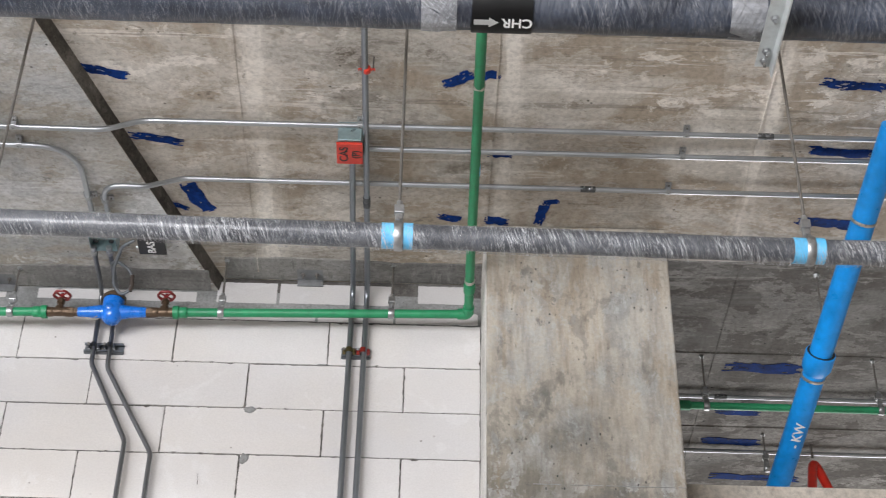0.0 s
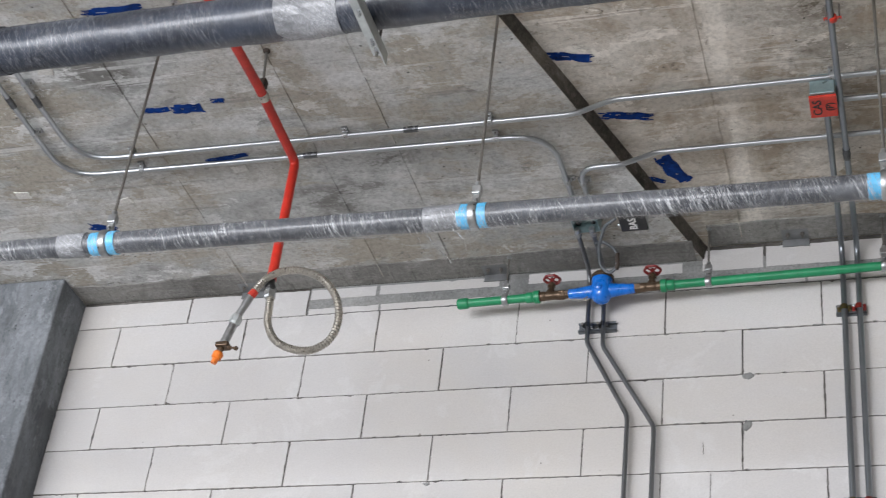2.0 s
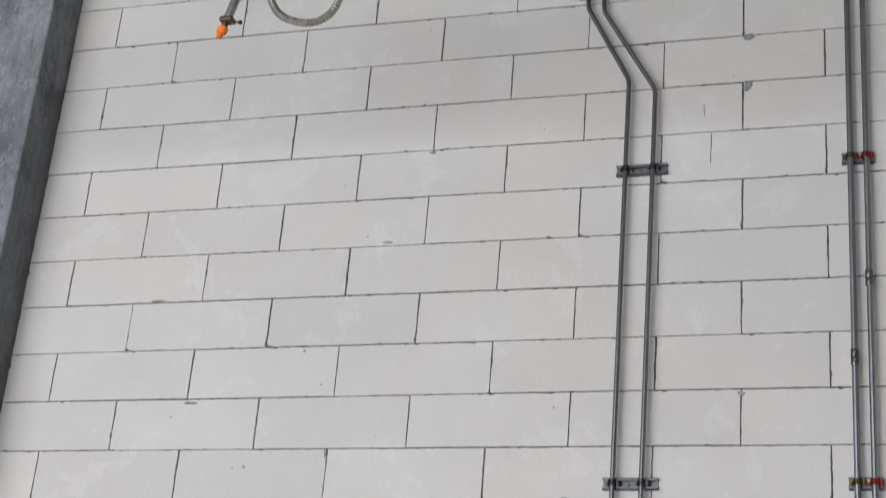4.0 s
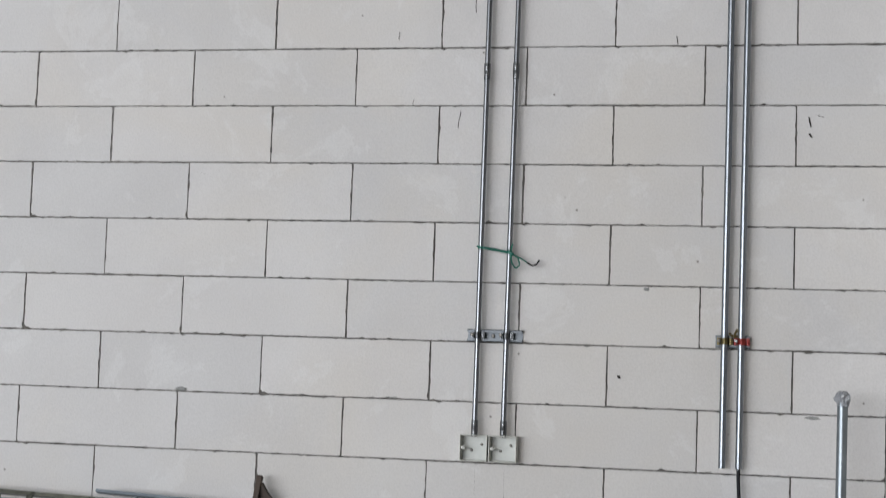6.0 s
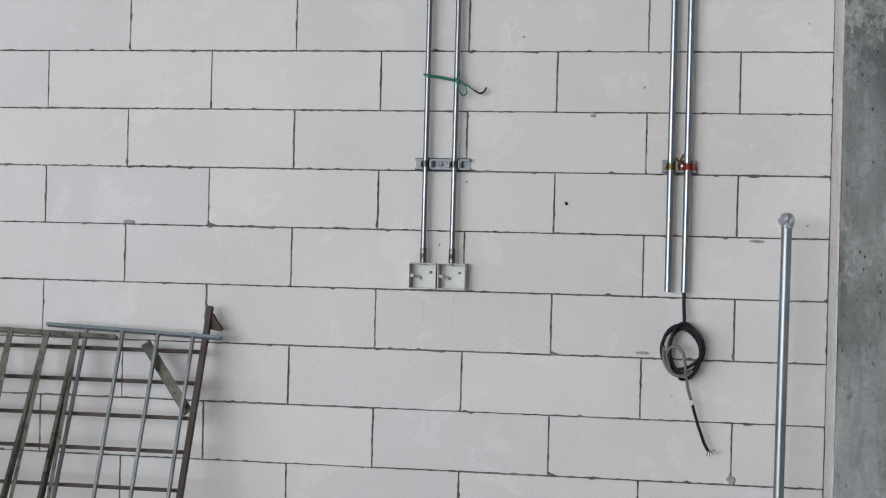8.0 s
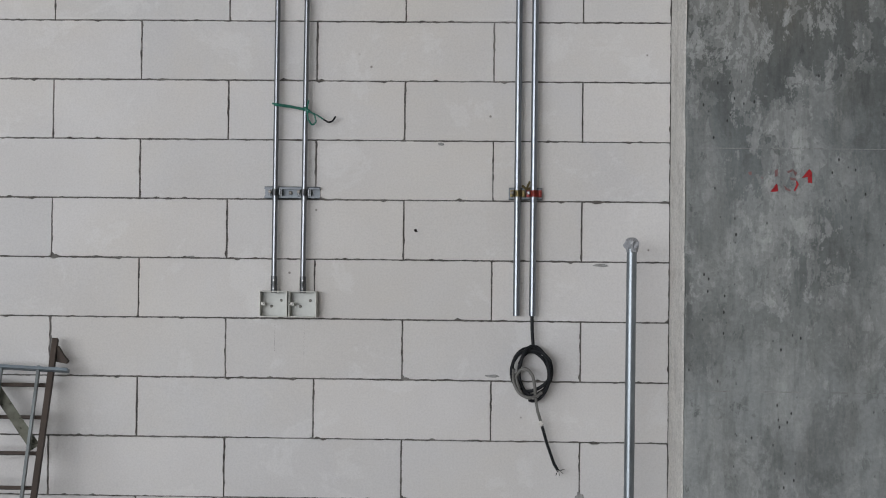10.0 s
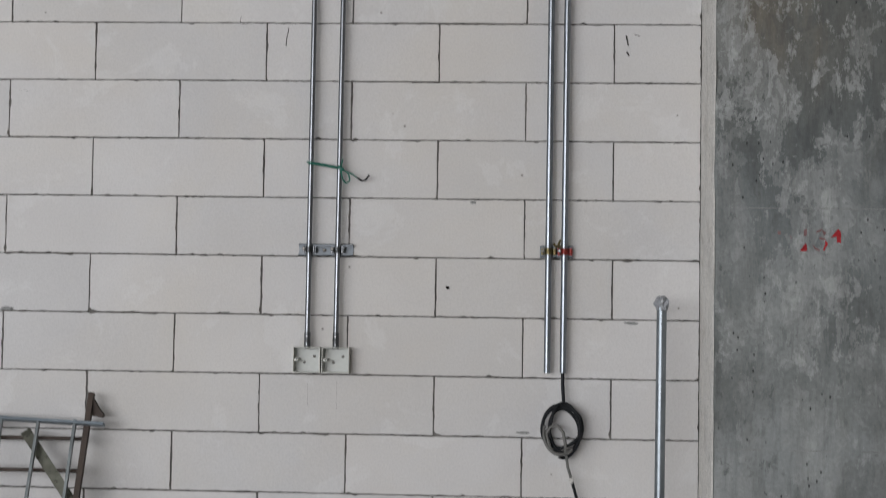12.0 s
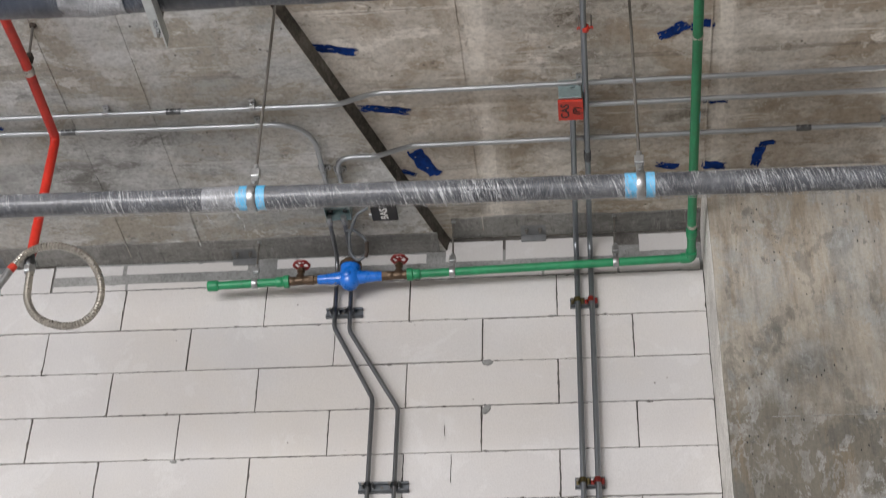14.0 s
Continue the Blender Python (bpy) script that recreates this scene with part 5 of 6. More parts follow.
# black ring on the socket's end stands in for the shade inside its gap
part("joint_gap", turned(S - d * 0.0365, S - d * 0.034, [(0, 0.0535), (1, 0.0535)], 24), M_BLACK, ob, "black ring painted as the shaded gap of the open socket")
for s, e in ((0.07, 0.012), (-0.62, 0.012)):
    q = S + d * s
    part("wire_strap", turned(q, q + d * e, [(0, 0.0465), (0.5, 0.048), (1, 0.0465)], 20), M_FLEX, ob)
settle(ob)
out = Vector((0, -0.79, -0.61))
out = (out - d * out.dot(d)).normalized()
q = A.lerp(B, 0.632) + out * 0.0448
writing("lettering", "- KW", 0.052, Matrix.Translation(q) @ Matrix((-d, out.cross(-d), out)).transposed().to_4x4(), M_WHITE, ob)
for k, (x, y) in enumerate(((1.40, -0.98), (1.33, -0.13))):
    zt = 5.50 if k == 0 else 5.19
    h = thing("pipe_hanger", (x, y, CEIL), "thin rod and wire band holding the blue pipe", "pipe hanger", "hangers of the blue pipe")
    part("rod", tube([(x, y, CEIL - 0.0005), (x, y, zt)], 0.0045, 8), M_ROD, h)
    part("anchor", turned((x, y, CEIL - 0.0005), (x, y, CEIL - 0.012), [(0, 0.012), (1, 0.008)], 8), M_STEEL, h)
    settle(h)
ob = thing("water_pipe", (0.86, 0.47, 5.4), "green water pipe with a capped end in the next bay", "water pipe")
part("pipe", tube([(0.86, 0.475, 5.40), (RUN, 0.49, 5.40)], 0.0165, 16), M_GREEN, ob, smooth=True)
part("end_cap", turned((0.84, 0.475, 5.40), (0.90, 0.475, 5.40), [(0, 0.018), (0.1, 0.022), (0.9, 0.022), (1, 0.018)], 16), M_GREEN, ob, smooth=True)
settle(ob)
pipe_hanger(0.965, 0.475, 5.40, 0.0165, CEIL, "rod and zinc clamp holding the green pipe of the next bay", "hangers in the next bay", 0.004)
pipe_hanger(1.70, 0.475, 5.40, 0.0165, CEIL, "rod and zinc clamp holding the green pipe of the next bay", "hangers in the next bay", 0.004)
conduit([(0.69, 0.76, CY), (RUN, 0.80, CY)], 0.010, 0, "galvanised conduit along the dark ceiling of the next bay", couplings=[((1.09, 0.763, CY), (1, 0, 0))], mat=M_EMT_SOFFIT, group="conduits of the next bay")
conduit([(0.69, 1.23, CY), (RUN, 1.27, CY)], 0.010, 0, "galvanised conduit along the dark ceiling of the next bay", mat=M_EMT_SOFFIT, group="conduits of the next bay")
pipe_hanger(1.345, 1.11, 5.47, 0.012, CEIL, "thin rod with a clamp in the next bay", "hangers in the next bay", 0.004)
pipe_hanger(1.62, 1.36, 5.44, 0.015, CEIL, "thin rod with a clamp in the next bay", "hangers in the next bay", 0.004)
ob = thing("sprinkler_pipe", (1.6, 1.22, 5.6), "red sprinkler pipe bent to a point under the far ceiling", "sprinkler pipe")
part("pipe", tube([(1.515, 1.05, 5.28), (1.585, 1.20, 5.58), (1.665, 1.16, 5.30)], 0.021, 14, 0.025), M_REDPIPE, ob, smooth=True)
part("rod", tube([(1.585, 1.20, 5.58), (1.585, 1.20, CEIL - 0.0005)], 0.006, 8), M_ROD, ob)
part("branch", tube([(1.515, 1.05, 5.29), (1.43, 1.10, 5.0)], 0.019, 14), M_REDPIPE, ob, smooth=True)
settle(ob)

# ---- blue paint smears on the soffit ----
smear_random = random.Random(3)


def smear(x0, y0, x1, y1, width, z, tail=0.0):
    """A ragged brush mark, a thin skin of paint under the soffit."""
    a, b = Vector((x0, y0, 0)), Vector((x1, y1, 0))
    d = (b - a)
    n = max(10, int(d.length / 0.008))
    s = Vector((-d.y, d.x, 0)).normalized()
    o = smear_random.uniform(0, 90)
    bm = bmesh.new()
    strands = 9
    ends = [(smear_random.uniform(0, 0.08 + tail * 0.25), 1 - smear_random.uniform(0, 0.10)) for k in range(strands)]
    grid = []
    for i in range(n + 1):
        u = i / n
        mid = 0.16 * width * noise.noise((u * 4, 2, o)) + 0.05 * width * noise.noise((u * 11, 6, o))
        wide = width * (0.85 + 0.3 * noise.noise((u * 3.3, 7, o)))
        row = []
        for k in range(strands + 1):
            f = k / strands - 0.5 + 0.03 * noise.noise((u * 25, k * 2.3, o))
            c = a + d * u + s * (wide * f + mid)
            row.append(bm.verts.new((c.x, c.y, z - 0.0025)))
        grid.append(row)
    for i in range(n):
        u = (i + 0.5) / n
        for k in range(strands):
            lo, hi = ends[k]
            dry = noise.noise((u * 7, k * 1.3, o + 5)) > 0.55 - tail * 0.75 * max(0.0, 1 - u * 1.7)
            if lo < u < hi and not dry:
                bm.faces.new((grid[i][k], grid[i][k + 1], grid[i + 1][k + 1], grid[i + 1][k]))
    bmesh.ops.delete(bm, geom=[v for v in bm.verts if not v.link_faces], context="VERTS")
    bmesh.ops.recalc_face_normals(bm, faces=bm.faces)
    bmesh.ops.solidify(bm, geom=bm.faces[:], thickness=-0.0012)
    tagged(part("paint_mark", bm, M_SMEAR), "ragged dark blue paint smear brushed on the concrete ceiling", "paint mark", "blue paint marks")


# on the upper soffit
for x0, y0, x1, y1, width, tail in (
    (-1.46, -1.215, -1.27, -1.17, 0.045, 0.5),
    (-1.335, -0.87, -1.12, -0.825, 0.05, 0.5),
    (-1.135, -0.60, -1.06, -0.42, 0.07, 0.1),
    (-1.225, -0.48, -1.14, -0.44, 0.03, 0.6),
    (-0.185, -1.165, -0.085, -1.235, 0.055, 0.2),
    (-0.075, -1.21, 0.01, -1.235, 0.05, 0.1),
    (-0.01, -0.425, 0.085, -0.415, 0.05, 0.1),
):
    smear(x0, y0, x1, y1, width, CEIL, tail)
# towards the blue pipe
for x0, y0, x1, y1, width, tail in (
    (0.195, -0.40, 0.215, -0.53, 0.045, 0.2),
    (0.205, -0.54, 0.27, -0.55, 0.03, 0.3),
    (-0.19, -0.44, -0.10, -0.42, 0.04, 0.5),
    (1.11, -1.24, 1.36, -1.215, 0.06, 0.5),
    (1.14, -0.885, 1.39, -0.868, 0.05, 0.2),
    (1.175, -0.475, 1.41, -0.455, 0.06, 0.3),
    (-0.015, -0.812, 0.075, -0.808, 0.035, 0.6),
):
    smear(x0, y0, x1, y1, width, CEIL, tail)
# on the lower soffit
for x0, y0, x1, y1, width, tail in (
    (-3.0, -1.225, -2.87, -1.215, 0.03, 0.9),
    (-2.87, -1.213, -2.74, -1.205, 0.055, 0.1),
    (-2.70, -1.235, -2.645, -1.23, 0.025, 0.4),
    (-2.87, -0.90, -2.67, -0.915, 0.03, 0.5),
    (-2.99, -1.75, -2.73, -1.74, 0.05, 0.5),
    (-3.54, -0.56, -3.42, -0.515, 0.05, 0.3),
    (-4.0, -0.9, -3.92, -0.89, 0.05, 0.3),
):
    smear(x0, y0, x1, y1, width, CEIL_LOW, tail)
# in the next bay
for x0, y0, x1, y1, width, tail in (
    (1.06, 0.55, 1.42, 0.56, 0.08, 0.5),
    (1.08, 0.92, 1.3, 0.93, 0.05, 0.3),
    (1.05, 1.17, 1.35, 1.19, 0.06, 0.3),
    (1.15, 1.50, 1.6, 1.52, 0.06, 0.2),
):
    smear(x0, y0, x1, y1, width, CEIL, tail)

# ---- socket boxes, cable coil and tie ----
for x in (-1.340, -1.241):
    ob = thing("socket_box", (x, 0, 1.427), "empty ivory surface socket box on the block wall", "socket box", "socket boxes")
    x0, x1, z0, z1, dp = x - 0.047, x + 0.047, 1.427, 1.515, 0.046
    bm = bmesh.new()
    box(bm, x0, x1, -0.004, -0.0016, z0, z1)
    part("back_plate", bm, M_BOX_IN, ob)
    bm = bmesh.new()
    box(bm, x0, x0 + 0.0032, -dp, -0.004, z0, z1, 0.001)
    box(bm, x1 - 0.0032, x1, -dp, -0.004, z0, z1, 0.001)
    box(bm, x0 + 0.0032, x1 - 0.0032, -dp, -0.004, z0, z0 + 0.0032, 0.001)
    box(bm, x0 + 0.0032, x1 - 0.0032, -dp, -0.004, z1 - 0.0032, z1, 0.001)
    part("rim", bm, M_BOX, ob)
    part("lug", boxed(x0 + 0.005, x0 + 0.019, -dp + 0.001, -dp + 0.008, 1.466, 1.477, 0.002), M_BOX, ob)
    # black disc on the lug, drawn for the shade of a screw hole
    part("lug_hole", turned((x0 + 0.013, -dp + 0.0008, 1.4715), (x0 + 0.013, -dp + 0.0002, 1.4715), [(0, 0.002), (1, 0.002)], 8), M_BLACK, ob)
    for dx, dz in ((-0.012, 0.036), (0.022, 0.056)):
        part("wall_screw", turned((x + dx, -0.004, z0 + dz), (x + dx, -0.010, z0 + dz), [(0, 0.005), (0.6, 0.005), (1, 0.0025)], 8), M_ROD, ob)
    settle(ob)

ob = thing("cable_coil", (-0.467, -0.05, 1.34), "knotted coil of black and grey cable hanging from a conduit", "cable coil")
cx, cz = -0.466, 1.250
part("drop", tube([(-0.467, WALL_GAP, 1.46), (-0.466, -0.036, 1.40), (-0.462, -0.045, 1.335)], 0.0060, 10, 0.03), M_CABLE, ob, smooth=True)


def coil(r0, r1, dx, dz, phase, turns_n, y0, mat, rad):
    """Turns of stiff cable wound loosely round each other."""
    pts = []
    n = int(36 * turns_n)
    for i in range(n + 1):
        a = phase + 2 * math.pi * i / 36
        k = 1 + 0.05 * math.sin(a * 2.0 + phase) + 0.03 * math.sin(a * 3.1 + 1)
        pts.append((cx + dx + r0 * k * math.cos(a), y0 - 0.011 * math.sin(a * 2.5 + phase), cz + dz + r1 * k * math.sin(a)))
    return part("turn", sweep(bmesh.new(), pts, rad, 10), mat, ob, smooth=True)


coil(0.064, 0.084, -0.001, 0.003, 1.5, 1.0, -0.030, M_CABLE, 0.0058)
coil(0.049, 0.074, 0.006, -0.003, 2.6, 1.15, -0.046, M_CABLE, 0.0058)
coil(0.066, 0.070, -0.003, 0.008, 0.4, 1.1, -0.054, M_CABLE, 0.0058)
coil(0.052, 0.087, 0.008, -0.002, 4.4, 0.75, -0.062, M_CABLE, 0.0056)
coil(0.056, 0.066, -0.007, -0.016, 2.7, 0.45, -0.070, M_GREYCABLE, 0.0054)
coil(0.045, 0.070, -0.008, -0.013, 3.0, 0.36, -0.064, M_GREYCABLE, 0.0052)
part("turn", tube([(-0.520, -0.060, 1.236), (-0.505, -0.066, 1.262), (-0.482, -0.072, 1.266), (-0.463, -0.074, 1.242), (-0.456, -0.072, 1.205), (-0.453, -0.066, 1.166)], 0.0055, 10, 0.02), M_GREYCABLE, ob, smooth=True)
part("tail", tube([(-0.453, -0.066, 1.170), (-0.446, -0.058, 1.125), (-0.433, -0.05, 1.083)], 0.0050, 10, 0.03), M_GREYCABLE, ob, "bared grey cable", smooth=True)
part("taped_joint", turned((-0.436, -0.05, 1.093), (-0.431, -0.05, 1.072), [(0, 0.005), (0.4, 0.008), (0.7, 0.007), (1, 0.005)], 8), M_PLASTER, ob)
part("tail", tube([(-0.432, -0.05, 1.079), (-0.412, -0.046, 1.011), (-0.388, -0.042, 0.945), (-0.376, -0.040, 0.925)], 0.0052, 10, 0.04), M_CABLE, ob, smooth=True)
for dx, dz, mat in ((0.020, 0.008, M_CABLE), (0.016, -0.006, M_GREYCABLE), (-0.002, -0.022, M_PLASTER), (0.004, -0.014, M_GREYCABLE), (-0.008, -0.013, M_CABLE)):
    part("core", tube([(-0.377, -0.040, 0.928), (-0.374 + dx * 0.4, -0.042, 0.923 + dz * 0.2), (-0.374 + dx, -0.046, 0.921 + dz)], 0.0013, 6), mat, ob)
settle(ob)

ob = thing("cable_tie", (-1.30, -0.045, 2.14), "dark green plastic string tied round two conduits", "cable tie")
part("string", tube([(-1.352, -0.036, 2.150), (-1.340, -0.046, 2.148), (-1.29, -0.047, 2.141), (-1.242, -0.048, 2.131), (-1.228, -0.036, 2.128)], 0.0031, 8, 0.01), M_TIE, ob)
part("string", tube([(-1.346, -0.046, 2.144), (-1.29, -0.048, 2.136), (-1.240, -0.049, 2.127)], 0.0024, 8), M_TIE, ob)
part("knot", turned((-1.244, -0.049, 2.136), (-1.222, -0.050, 2.120), [(0, 0.003), (0.25, 0.0068), (0.5, 0.0055), (0.75, 0.0070), (1, 0.003)], 10), M_TIE, ob, smooth=True)
part("loop", tube([(-1.228, -0.045, 2.160), (-1.234, -0.049, 2.13), (-1.228, -0.052, 2.094), (-1.214, -0.052, 2.074), (-1.201, -0.050, 2.088), (-1.208, -0.050, 2.112), (-1.230, -0.050, 2.126)], 0.0027, 8, 0.01), M_TIE, ob)
part("end", tube([(-1.226, -0.048, 2.122), (-1.198, -0.050, 2.110), (-1.176, -0.045, 2.096)], 0.0024, 8, 0.02), M_TIE, ob)
part("end", tube([(-1.178, -0.045, 2.097), (-1.160, -0.038, 2.086), (-1.147, -0.034, 2.092), (-1.138, -0.03, 2.108)], 0.0030, 8, 0.02), M_CABLE, ob, "dark frayed end")
settle(ob)

# ---- steel tube with bagged top ----
ob = thing("steel_tube", (-0.15, -0.22, 0), "upright galvanised steel tube with clear film over its top", "steel tube")
part("tube", tube([(-0.162, -0.30, 0), (-0.148, -0.20, 1.665)], 0.0166, 20), M_TUBE, ob, smooth=True)
bm = bmesh.new()
pts = [Vector((-0.148, -0.20, 1.655 + i * 0.006)) for i in range(9)]
sweep(bm, pts, [0.0178, 0.0182, 0.019, 0.021, 0.023, 0.023, 0.021, 0.017, 0.009], 22, True, lambda a, s: 1 + 0.5 * noise.noise((math.cos(a) * 2.2, math.sin(a) * 2.2, s * 70)) + 0.12 * math.sin(a * 7))
part("film_cap", bm, M_FILM, ob, "crumpled clear film cap")
settle(ob)

# ---- steel racks leaning on the wall ----
def rack_y(z, off=0.0):
    return -0.08 - 0.36 * (1.34 - z) + off


def bar(bm, x0, z0, x1, z1, w, t, off=0.0, twist=0.0):
    """A flat bar in the leaning plane: w wide across, t thick."""
    a, b = Vector((x0, rack_y(z0, off), z0)), Vector((x1, rack_y(z1, off), z1))
    d = (b - a).normalized()
    nrm = Vector((0, -0.94, 0.34))
    s = d.cross(nrm).normalized()
    rows = []
    for i in range(7):
        u = i / 6
        R = Matrix.Rotation(twist * u, 3, d)
        ss, nn = R @ s, R @ nrm
        p = a.lerp(b, u)
        rows.append([bm.verts.new(p + ss * w / 2 * e + nn * t / 2 * f) for e, f in ((-1, -1), (1, -1), (1, 1), (-1, 1))])
    for r, q in zip(rows, rows[1:]):
        for k in range(4):
            bm.faces.new((r[k], r[(k + 1) % 4], q[(k + 1) % 4], q[k]))
    bm.faces.new(rows[0][::-1])
    bm.faces.new(rows[-1])
    return bm


def barred(*a, **k):
    return bar(bmesh.new(), *a, **k)


rack = thing("steel_rack", (-2.3, rack_y(0), 0), "grey steel barred rack panel leaning against the block wall", "steel rack", "leaning racks")
part("top_rail", barred(-2.648, 1.268, -2.015, 1.242, 0.010, 0.028), M_RAIL, rack)
for x0, x1 in ((-2.501, -2.548), (-2.370, -2.398), (-2.242, -2.270), (-2.116, -2.136)):
    part("upright", barred(x0, 1.256, x1, 0.004, 0.0095, 0.015), M_UPRIGHT, rack)
part("foot_rail", barred(-2.66, 0.03, -2.09, 0.03, 0.012, 0.03), M_BAR, rack)
settle(rack)
rack = thing("steel_rack", (-2.8, rack_y(0), 0), "dull olive steel rack of twisted flat bars leaning on the wall", "steel rack", "leaning racks")
part("top_rail", barred(-3.35, 1.262, -2.385, 1.232, 0.014, 0.026, off=-0.012), M_BAR, rack)
for x0, x1 in ((-3.12, -3.10), (-3.005, -3.0), (-2.885, -2.90), (-2.771, -2.845), (-2.636, -2.76), (-2.527, -2.60)):
    part("flat_bar", barred(x0, 1.245, x1, 0.01, 0.013, 0.020, off=-0.018, twist=0.9), M_BAR, rack)
    part("flat_bar", barred(x0 + 0.008, 1.245, x1 + 0.062, 0.01, 0.012, 0.006, off=-0.030, twist=-0.6), M_BAR, rack)
part("foot_rail", barred(-3.35, 0.03, -2.42, 0.03, 0.014, 0.026, off=-0.018), M_BAR, rack)
settle(rack)
rack = thing("rusty_frame", (-2.08, rack_y(0), 0), "rusty steel frame with cross bars behind the racks", "steel frame")
part("post", barred(-2.076, 1.345, -2.110, 0.004, 0.018, 0.022, off=0.022), M_RUST, rack)
part("post", barred(-3.4, 1.30, -3.40, 0.004, 0.018, 0.022, off=0.022), M_RUST, rack)
for z in (1.191, 1.086, 0.971, 0.862, 0.74, 0.62, 0.50, 0.38, 0.26, 0.14):
    part("cross_bar", barred(-3.4, z, -2.095, z, 0.011, 0.012, off=0.034), M_RUST, rack)
bm = bmesh.new()
lug = [(-2.071, 1.318), (-2.066, 1.322), (-2.050, 1.296), (-2.030, 1.270), (-2.036, 1.262), (-2.071, 1.268)]
sides = [[bm.verts.new((x, y, z)) for x, z in lug] for y in (-0.070, -0.046)]
bm.faces.new(sides[0][::-1])
bm.faces.new(sides[1])
for k in range(len(lug)):
    bm.faces.new((sides[0][k], sides[0][(k + 1) % len(lug)], sides[1][(k + 1) % len(lug)], sides[1][k]))
bmesh.ops.recalc_face_normals(bm, faces=bm.faces)
part("lug", bm, M_RUST, rack)
part("diagonal_flat", barred(-2.292, 1.215, -2.105, 0.990, 0.036, 0.004, off=0.028), M_BAR, rack)
settle(rack)

# ---- marks on wall and column ----
ob = thing("stencil_mark", (0.33, -0.402, 1.88), "faded red stencilled number sprayed on the concrete column", "stencil mark")
mark_random = random.Random(11)
DIGITS = (((0.278, 1.912), (0.288, 1.916), (0.288, 1.893), (0.279, 1.892)), ((0.286, 1.872), (0.290, 1.846), (0.266, 1.845), (0.277, 1.862)),
          ((0.316, 1.908), (0.334, 1.917), (0.333, 1.909), (0.319, 1.903)), ((0.334, 1.915), (0.348, 1.904), (0.342, 1.892), (0.338, 1.905)), ((0.326, 1.890), (0.344, 1.888), (0.343, 1.880), (0.328, 1.882)),
          ((0.344, 1.884), (0.353, 1.868), (0.342, 1.846), (0.338, 1.849), (0.346, 1.868)), ((0.306, 1.866), (0.318, 1.856), (0.329, 1.850), (0.327, 1.845), (0.312, 1.852)),
          ((0.361, 1.888), (0.386, 1.918), (0.394, 1.908), (0.394, 1.872), (0.382, 1.874), (0.381, 1.892)), ((0.196, 1.906), (0.207, 1.908), (0.206, 1.896), (0.198, 1.898)), ((0.236, 1.892), (0.242, 1.888), (0.239, 1.884)))
for k, outline in enumerate(DIGITS):
    bm = bmesh.new()
    mid = Vector((sum(p[0] for p in outline) / len(outline), sum(p[1] for p in outline) / len(outline)))
    ring = []
    for p, q in zip(outline, outline[1:] + outline[:1]):
        for u in (0.0, 0.33, 0.67):
            c = Vector(p).lerp(Vector(q), u)
            ring.append(c + (c - mid) * mark_random.uniform(-0.10, 0.06))
    top = [bm.verts.new((c.x, -0.4030, c.y)) for c in ring]
    rim = [bm.verts.new((c.x, -0.4005, c.y)) for c in ring]
    bm.faces.new(top)
    for i in range(len(top)):
        bm.faces.new((top[i], rim[i], rim[(i + 1) % len(rim)], top[(i + 1) % len(top)]))
    bmesh.ops.recalc_face_normals(bm, faces=bm.faces)
    part("stroke", bm, M_REDMARK if k in (1, 5, 7) else M_REDFADE, ob)
settle(ob)


def blob(x, z, w, h, seed, y=-0.0045):
    """A flat lump of smeared mortar on the wall face."""
    rn = random.Random(seed)
    bm = bmesh.new()
    n = 18
    o = rn.uniform(0, 60)
    def rad(a):
        return 1 + 0.5 * noise.noise((math.cos(a) * 1.4 + o, math.sin(a) * 1.4, o)) + 0.2 * noise.noise((math.cos(a) * 4 + o, math.sin(a) * 4, o))
    top = [bm.verts.new((x + w / 2 * 0.75 * math.cos(a) * rad(a), y, z + h / 2 * 0.75 * math.sin(a) * rad(a))) for a in (2 * math.pi * i / n for i in range(n))]
    rim = [bm.verts.new((x + w / 2 * math.cos(a) * rad(a), -0.0005, z + h / 2 * math.sin(a) * rad(a))) for a in (2 * math.pi * i / n for i in range(n))]
    bm.faces.new(top[::-1])
    for i in range(n):
        bm.faces.new((top[i], top[(i + 1) % n], rim[(i + 1) % n], rim[i]))
    bmesh.ops.recalc_face_normals(bm, faces=bm.faces)
    tagged(part("mortar_smear", bm, M_PATCH), "small grey mortar smear on the block face", "mortar smear", "mortar smears")


for i, (x, z, w, h) in enumerate(((-0.886, 4.818, 0.034, 0.05), (-0.885, 5.03, 0.045, 0.03), (-0.235, 1.613, 0.05, 0.012), (-2.40, 1.632, 0.045, 0.014), (-1.49, 2.03, 0.03, 0.006), (-0.78, 2.02, 0.02, 0.010), (-1.63, 1.628, 0.03, 0.006), (-0.905, 3.60, 0.028, 0.02), (-0.3, 3.43, 0.025, 0.02), (-3.0, 3.60, 0.06, 0.010), (-3.2, 4.03, 0.07, 0.010), (-2.26, 4.24, 0.05, 0.008), (-1.51, 3.22, 0.03, 0.02), (-2.11, 4.62, 0.03, 0.014), (-0.30, 0.83, 0.03, 0.035), (-0.6, 1.235, 0.05, 0.01), (-0.62, 5.24, 0.05, 0.008), (-2.42, 3.40, 0.012, 0.04))):
    blob(x, z, w, h, i)


